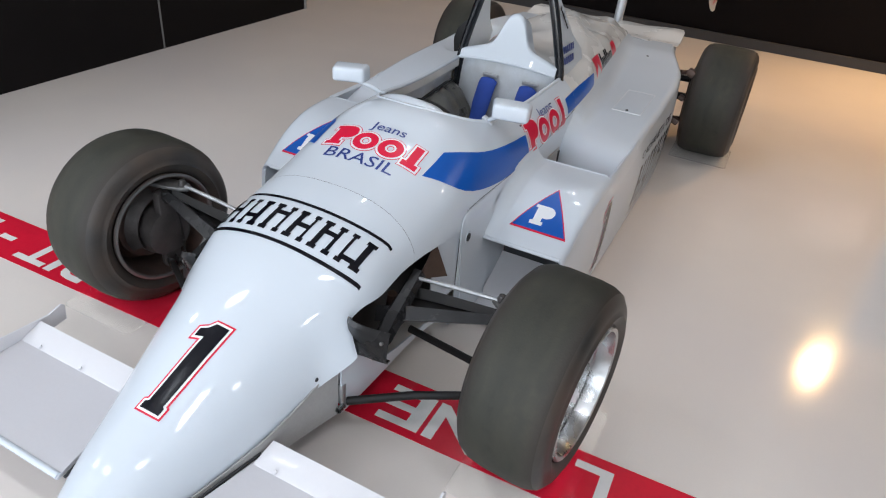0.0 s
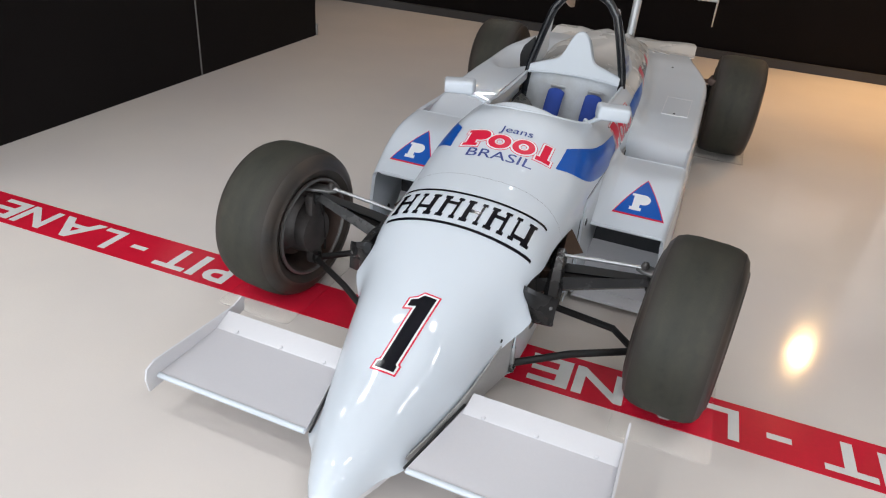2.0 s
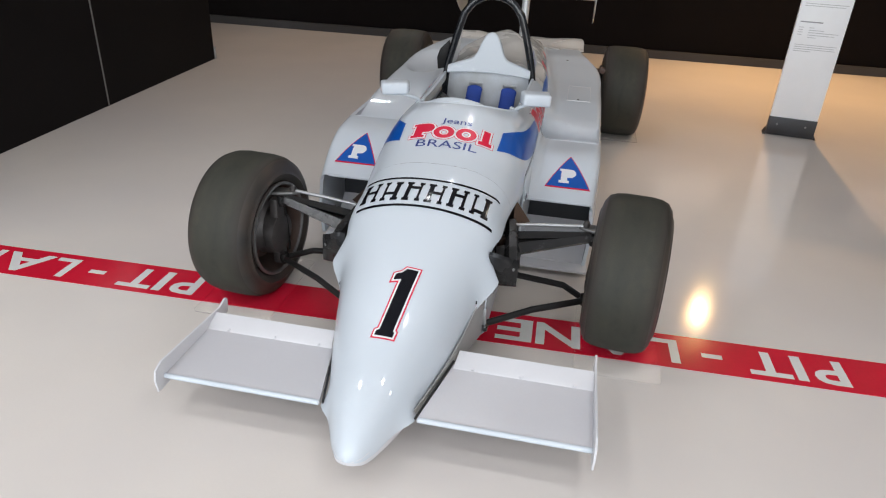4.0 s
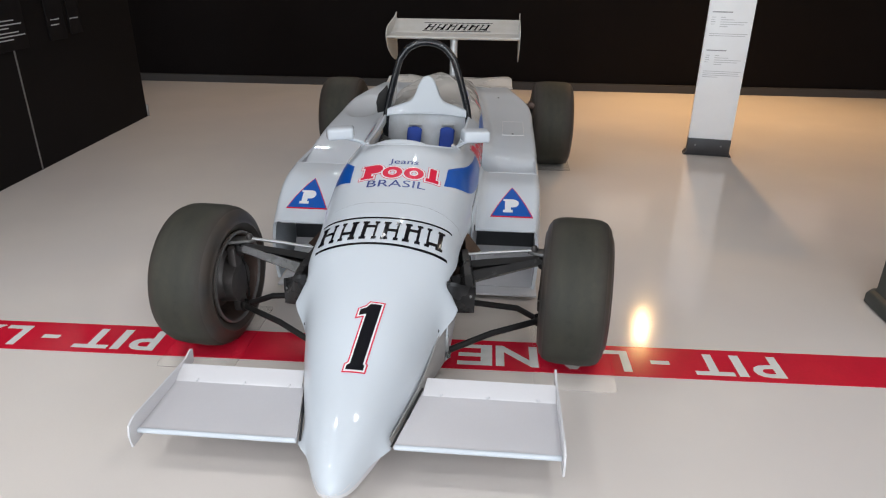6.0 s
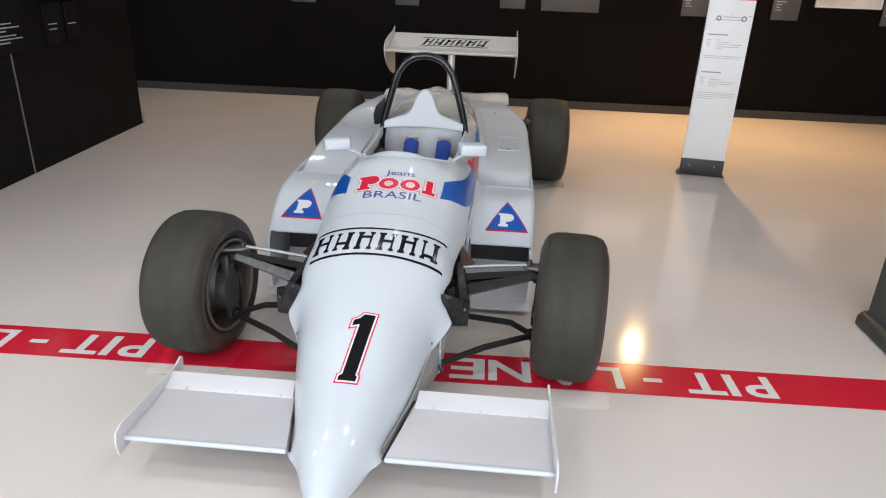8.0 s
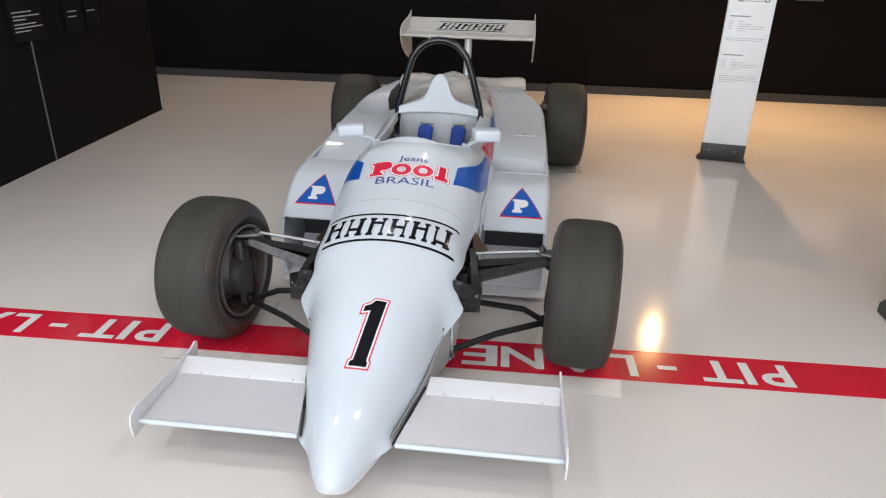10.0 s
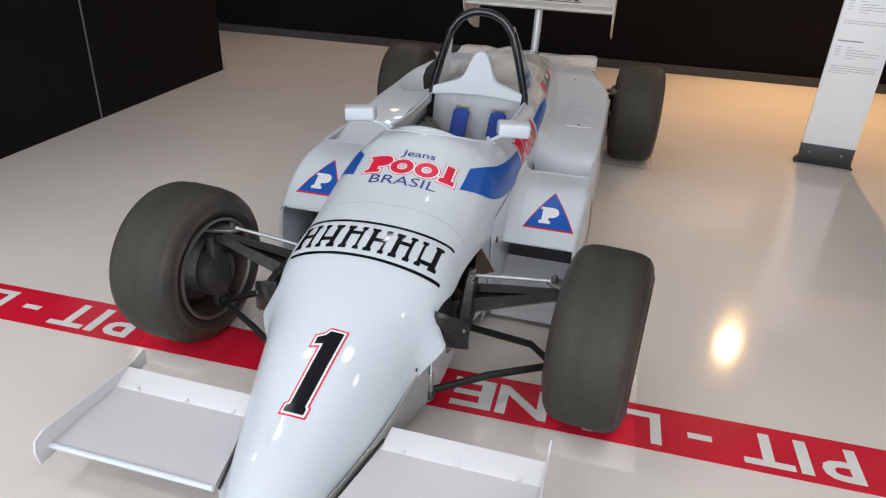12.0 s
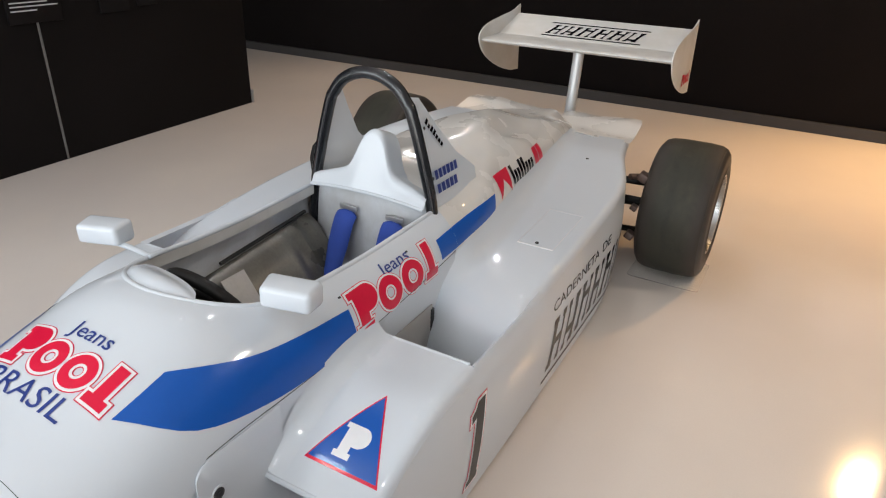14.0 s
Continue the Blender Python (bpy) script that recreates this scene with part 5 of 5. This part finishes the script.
REAR = (BVHTree.FromBMesh(wing(aerofoil(0.275, 0.05, -0.02), -0.519, 0.519, FLAP)),)


def slab_marks(width, height, shear=0.22):
    """Six plain footed slabs in place of a brand's name: a thick and a thin upright with one link each."""
    own = bmesh.new()
    cell = width / 6
    foot = height * 0.13
    for k, (thick, thin, link) in enumerate(((0.25, 0.14, 0.44), (0.13, 0.25, 0.28), (0.23, 0.13, 0.62), (0.25, 0.12, 0.44), (0.24, 0.16, 0.56), (0.12, 0.23, 0.12))):
        x, w = k * cell, cell * 0.80
        a, b = x + w * 0.08, x + w * 0.92
        rect(own, a, a + w * thick, foot, height - foot, shear)
        rect(own, b - w * thin, b, foot, height - foot, shear)
        rect(own, a + w * thick, b - w * thin, height * link, height * (link + 0.15), shear)
        for z in (0, height - foot):
            rect(own, x, a + w * (thick + 0.07), z, z + foot, shear)
            rect(own, b - w * (thin + 0.07), x + w, z, z + foot, shear)
    return own


def flag_mark(x0, x1, y0, y1, grow=0.0):
    """A plain flag shape: an upright on a foot with a solid rounded head."""
    w, h, g = x1 - x0, y1 - y0, grow
    mid, r = y0 + 0.68 * h, 0.32 * h + g
    own = bmesh.new()
    rect(own, x0 - g, x0 + 0.62 * w + g, y0 - g, y0 + 0.17 * h + g)
    rect(own, x0 + 0.12 * w - g, x0 + 0.50 * w + g, y0 + 0.17 * h + g, mid - r)
    head = [(x0 - g, mid + r), (x0 - g, mid + 0.16 * h - g), (x0 + 0.12 * w - g, mid + 0.16 * h - g), (x0 + 0.12 * w - g, mid - r)]
    head += [(x1 - 0.36 * w + (0.36 * w + g) * math.cos(a), mid + r * math.sin(a)) for a in steps(-math.pi / 2, math.pi / 2, 12)]
    own.faces.new([own.verts.new((x, y, 0)) for x, y in head])
    return own


def sign(name, bm, at, u, v, mat_, skins, lift=0.0015, label="", step=0.014, bend=None):
    owner = nose if skins is NOSE else cowl if skins is COWL else cover if skins is COVER_SKIN else rear_flap if skins is REAR else car
    return part(name, lay(bm, facing(at, u, v), skins, lift, step, bend=bend), mat_, owner, label, smooth=True)


def bars(*rects):
    own = bmesh.new()
    for q in rects:
        rect(own, *q)
    return own


def polygon(points):
    own = bmesh.new()
    own.faces.new([own.verts.new((x, y, 0)) for x, y in points])
    own.normal_update()
    return own


# bank marks across the nose
def sweep(x):
    """How the bank's band bends back towards both flanks of the nose."""
    return 0.034 * min(1, abs(x + 0.01) / 0.24) ** 3.2


sign("brand_mark", slab_marks(0.462, 0.094, 0.04), (-0.232, -0.071, 0.6), (1, 0, 0), (0, 1, 0), DECAL_BLACK, NOSE, label="row of black slab-shaped sponsor marks", step=0.010, bend=sweep)
sign("brand_line", bars((-0.240, 0.240, 0, 0.0095)), (0, 0.042, 0.6), (1, 0, 0), (0, 1, 0), DECAL_BLACK, NOSE, step=0.010, bend=sweep)
sign("brand_line", bars((-0.236, 0.234, 0, 0.0095)), (0, -0.097, 0.6), (1, 0, 0), (0, 1, 0), DECAL_BLACK, NOSE, step=0.010, bend=sweep)
# race number
ONE = [(-0.027, 0.0), (0.026, 0.0), (0.026, 0.017), (0.0205, 0.021), (0.0205, 0.235), (-0.014, 0.235), (-0.024, 0.220), (-0.041, 0.211), (-0.041, 0.190), (-0.0185, 0.196), (-0.0185, 0.021), (-0.027, 0.016)]


def number_one(grow, scale_=1.0, shear=0.16):
    pts = []
    n = len(ONE)
    for k in range(n):
        p, a, b = Vector(ONE[k]), Vector(ONE[k - 1]), Vector(ONE[(k + 1) % n])
        d0, d1 = (p - a).normalized(), (b - p).normalized()
        n0, n1 = Vector((d0.y, -d0.x)), Vector((d1.y, -d1.x))
        q = p + (n0 + n1) / max(0.3, 1 + n0.dot(n1)) * grow
        pts.append(((q.x + shear * q.y) * scale_, q.y * scale_))
    return polygon(pts)


NUM = ((-0.005, -0.582, 0.38), (1, 0, 0), (0, 1, 0.62))
for grow, mat_, lift in ((0.0098, DECAL_RED, 0.001), (0.0054, DECAL_WHITE, 0.0018), (0.0, DECAL_BLACK, 0.0026)):
    sign("race_number", number_one(grow, 1.0, 0.135), *NUM, mat_, NOSE, lift, "black number one outlined in white and red" if grow == 0 else "")

# fine dark joint low on the cowl: y, height
COWL_JOINT = [(0.42, 0.473), (0.48, 0.4785), (0.63, 0.4805), (0.75, 0.4805), (0.88, 0.479), (1.14, 0.492), (1.36, 0.508), (1.43, 0.517)]
for s in (-1, 1):
    pts = []
    for y in steps(0.425, 1.42, 44):
        hit = COWL[0].ray_cast(Vector((s * 0.6, y, lerp(COWL_JOINT, y)[0])), Vector((-s, 0, 0)))[0]
        if hit is not None:
            pts.append(hit)
    part("joint", tube(pts, 0.0011, 6), SHADOW_GAP, car)

# jeans marks ahead of the cockpit and on both sides


def pool_marks(grow):
    g = grow
    own = flag_mark(-0.004, 0.078, 0.0, 0.096, g)
    ring_mark(own, 0.118, 0.040, 0.039 + g, 0.040 + g, max(0.001, 0.017 - g), max(0.001, 0.018 - g))
    ring_mark(own, 0.203, 0.040, 0.039 + g, 0.040 + g, max(0.001, 0.017 - g), max(0.001, 0.018 - g))
    rect(own, 0.264 - g, 0.290 + g, 0.022 + g, 0.095 + g)
    rect(own, 0.252 - g, 0.302 + g, -g, 0.022 + g)
    return own


def pool_sign(at, u, v, scale_, skin, edge=1.0):
    k = Matrix.Diagonal((scale_[0], scale_[1], 1, 1))
    for grow, mat_, lift in ((0.0085, DECAL_RED, 0.001), (0.0062, DECAL_WHITE, 0.0017), (0.0, DECAL_RED, 0.0024)):
        sign("brand_mark", put(pool_marks(grow * edge), k), at, u, v, mat_, skin, lift, "red round and block sponsor marks" if grow == 0 else "")


pool_sign((-0.142, 0.318, 0.7), (1, 0, 0), (0, 1, 0), (1.02, 0.90), COWL)
sign("lettering", words("Jeans", 0.120, 0.044, 0.004), (-0.044, 0.400, 0.7), (1, 0, 0), (0, 1, 0), NAVY, COWL, label="navy word Jeans")
sign("lettering", words("BRASIL", 0.232, 0.044, 0.002), (-0.112, 0.262, 0.7), (1, 0, 0), (0, 1, 0), NAVY, COWL, label="navy word BRASIL")
for s in (-1, 1):
    # blue bands
    low_line = smooth_path([(0.325, 0.140, 0), (0.43, 0.048, 0), (0.59, 0.003, 0), (0.75, -0.012, 0), (0.905, -0.008, 0)], 4)
    top_line = smooth_path([(0.905, 0.072, 0), (0.75, 0.088, 0), (0.60, 0.113, 0), (0.445, 0.168, 0)], 4)
    pts = [(p.x, p.y) for p in low_line + top_line]
    if s < 0:
        pts = [(-y, z) for y, z in reversed(pts)]
    sign("blue_band", polygon(pts), (s * 0.45, 0, 0.55), (0, s, 0), (-s * 0.4, 0, 1), BLUE, COWL, 0.0012, "curved blue band", 0.02)
    pts = [(1.335, 0.024), (1.43, 0.027), (1.43, 0.092), (1.335, 0.086)]
    pts2 = [(1.4305, 0.027), (1.725, 0.040), (1.745, 0.100), (1.4305, 0.092)]
    for q, skin in ((pts, COWL), (pts2, COVER_SKIN)):
        if s < 0:
            q = [(-y, z) for y, z in reversed(q)]
        sign("blue_band", polygon(q), (s * 0.45, 0, 0.55), (0, s, 0), (-s * 0.4, 0, 1), BLUE, skin, 0.0012, "", 0.02)
    pool_sign((s * 0.45, 0.922 if s > 0 else 1.285, 0.545), (0, s, 0), (-s * 0.4, 0, 1), (1.27, 1.13), COWL, 0.75)
    sign("lettering", words("Jeans", 0.130, 0.044, 0.006), (s * 0.45 - s * 0.037, 1.068 if s > 0 else 1.211, 0.616), (0, s, 0), (-s * 0.4, 0, 1), NAVY, COWL)
    # tobacco marks: a red notched block and a black bar row
    x_at = s * 0.45
    y_at = 1.80 if s > 0 else 2.24
    sign("brand_mark", polygon([(-0.004, -0.015), (0.05, 0.048), (0.104, -0.012), (0.115, 0.078), (-0.015, 0.078)]), (x_at, y_at, 0.63), (0, s, 0), (-s * 0.4, 0, 1), DECAL_RED, COVER_SKIN, label="red notched sponsor block")
    own = bmesh.new()
    for k in range(8):
        rect(own, 0.13 + 0.03 * k, 0.152 + 0.03 * k, 0.0, (0.07, 0.045, 0.045, 0.07, 0.07, 0.045, 0.045, 0.045)[k])
    sign("brand_mark", own, (x_at, y_at, 0.635), (0, s, 0), (-s * 0.4, 0, 1), DECAL_BLACK, COVER_SKIN, label="row of black bars")
    sign("brand_mark", bars((0.385, 0.43, 0, 0.085), (0.436, 0.48, 0, 0.085)), (x_at, y_at, 0.625), (0, s, 0), (-s * 0.4, 0, 1), DECAL_RED, COVER_SKIN)
    # name bars on the fin
    if s > 0:
        m = facing((0.232, 1.452, 0.645), (0, 1, 0), (-0.265, 0, 1))
        part("name_bar", put(bars(*[(0.024 * k, 0.024 * k + 0.017, 0.074, 0.102) for k in range(6)], *[(0.026 * k, 0.026 * k + 0.019, 0.030, 0.058) for k in range(5)]), m @ Matrix.Translation((0, 0, 0.003))), NAVY, car, "navy bars in place of a name", smooth=False)
        part("name_bar", put(bars(*[(0.017 * k, 0.017 * k + 0.012, 0, 0.020 if k in (0, 2, 3) else 0.014) for k in range(7)]), m @ Matrix.Translation((0.0, 0.25, 0.003)) @ Matrix.Rotation(radians(-52), 4, "Z")), DECAL_BLACK, car, smooth=False)
    # petrol triangle on the pod front
    hood = POD[0] if s < 0 else POD[3]
    tri = [(-0.1, 0.0), (0.1, 0.0), (0.0, 0.185)]
    at = (s * 0.470, 0.618, 0.42)
    sign("brand_triangle", polygon([(x * 0.97, y) for x, y in tri]), at, (1, 0, 0), (0, 1, 0), DECAL_RED, hood, 0.001)
    sign("brand_triangle", polygon([(x * 0.90, 0.006 + y * 0.925) for x, y in tri]), at, (1, 0, 0), (0, 1, 0), BLUE, hood, 0.0018, "blue triangle with a red edge")
    sign("brand_mark", flag_mark(-0.040, 0.031, 0.023, 0.095), at, (1, 0, 0), (0, 1, 0), DECAL_WHITE, hood, 0.0026, "white flag-shaped mark")
    # number and bank marks on the pod's side
    side = POD[1] if s < 0 else POD[4]
    for grow, mat_, lift in ((0.010, DECAL_RED, 0.001), (0.007, DECAL_WHITE, 0.0018), (0.0, DECAL_BLACK, 0.0026)):
        sign("race_number", number_one(grow, 1.1, 0.12), (s * 0.7, 0.985, 0.09), (0, s, 0), (0, 0, 1), mat_, side, lift)
    y_at = 1.50 if s > 0 else 2.36
    sign("brand_mark", slab_marks(0.84, 0.180), (s * 0.7, y_at, 0.118), (0, s, 0), (0, 0, 1), DECAL_BLACK, side, label="large black slab-shaped sponsor marks")
    sign("brand_line", bars((-0.02, 0.86, 0, 0.012)), (s * 0.7, y_at, 0.080), (0, s, 0), (0, 0, 1), DECAL_BLACK, side)
    sign("lettering", words("CADERNETA", 0.465, 0.037, 0.0), (s * 0.7, y_at + s * 0.02, 0.335), (0, s, 0), (0, 0, 1), DECAL_BLACK, side, label="black capital word")
    sign("lettering", words("DE", 0.105, 0.037, 0.0), (s * 0.7, y_at + s * 0.525, 0.335), (0, s, 0), (0, 0, 1), DECAL_BLACK, side, label="black capital word")
# marks on the rear wing
sign("brand_mark", slab_marks(0.535, 0.108, 0.30), (-0.262, 3.500, 0.95), (1, 0, 0), (0, 1, 0), DECAL_BLACK, REAR, label="row of black slab-shaped sponsor marks")
sign("brand_line", bars((-0.272, 0.288, 0, 0.010)), (0, 3.474, 0.95), (1, 0, 0), (0, 1, 0), DECAL_BLACK, REAR)
sign("brand_line", bars((-0.268, 0.303, 0, 0.010)), (0, 3.628, 0.95), (1, 0, 0), (0, 1, 0), DECAL_BLACK, REAR)
for s in (-1, 1):
    own = pool_marks(0.0)
    part("brand_mark", put(own, facing((s * 0.5285, 3.52 if s > 0 else 3.70, 0.67), (0, s, 0), (0, 0, 1)) @ Matrix.Diagonal((0.62, 0.65, 1, 1))), DECAL_RED, car, "small red sponsor marks", smooth=False)
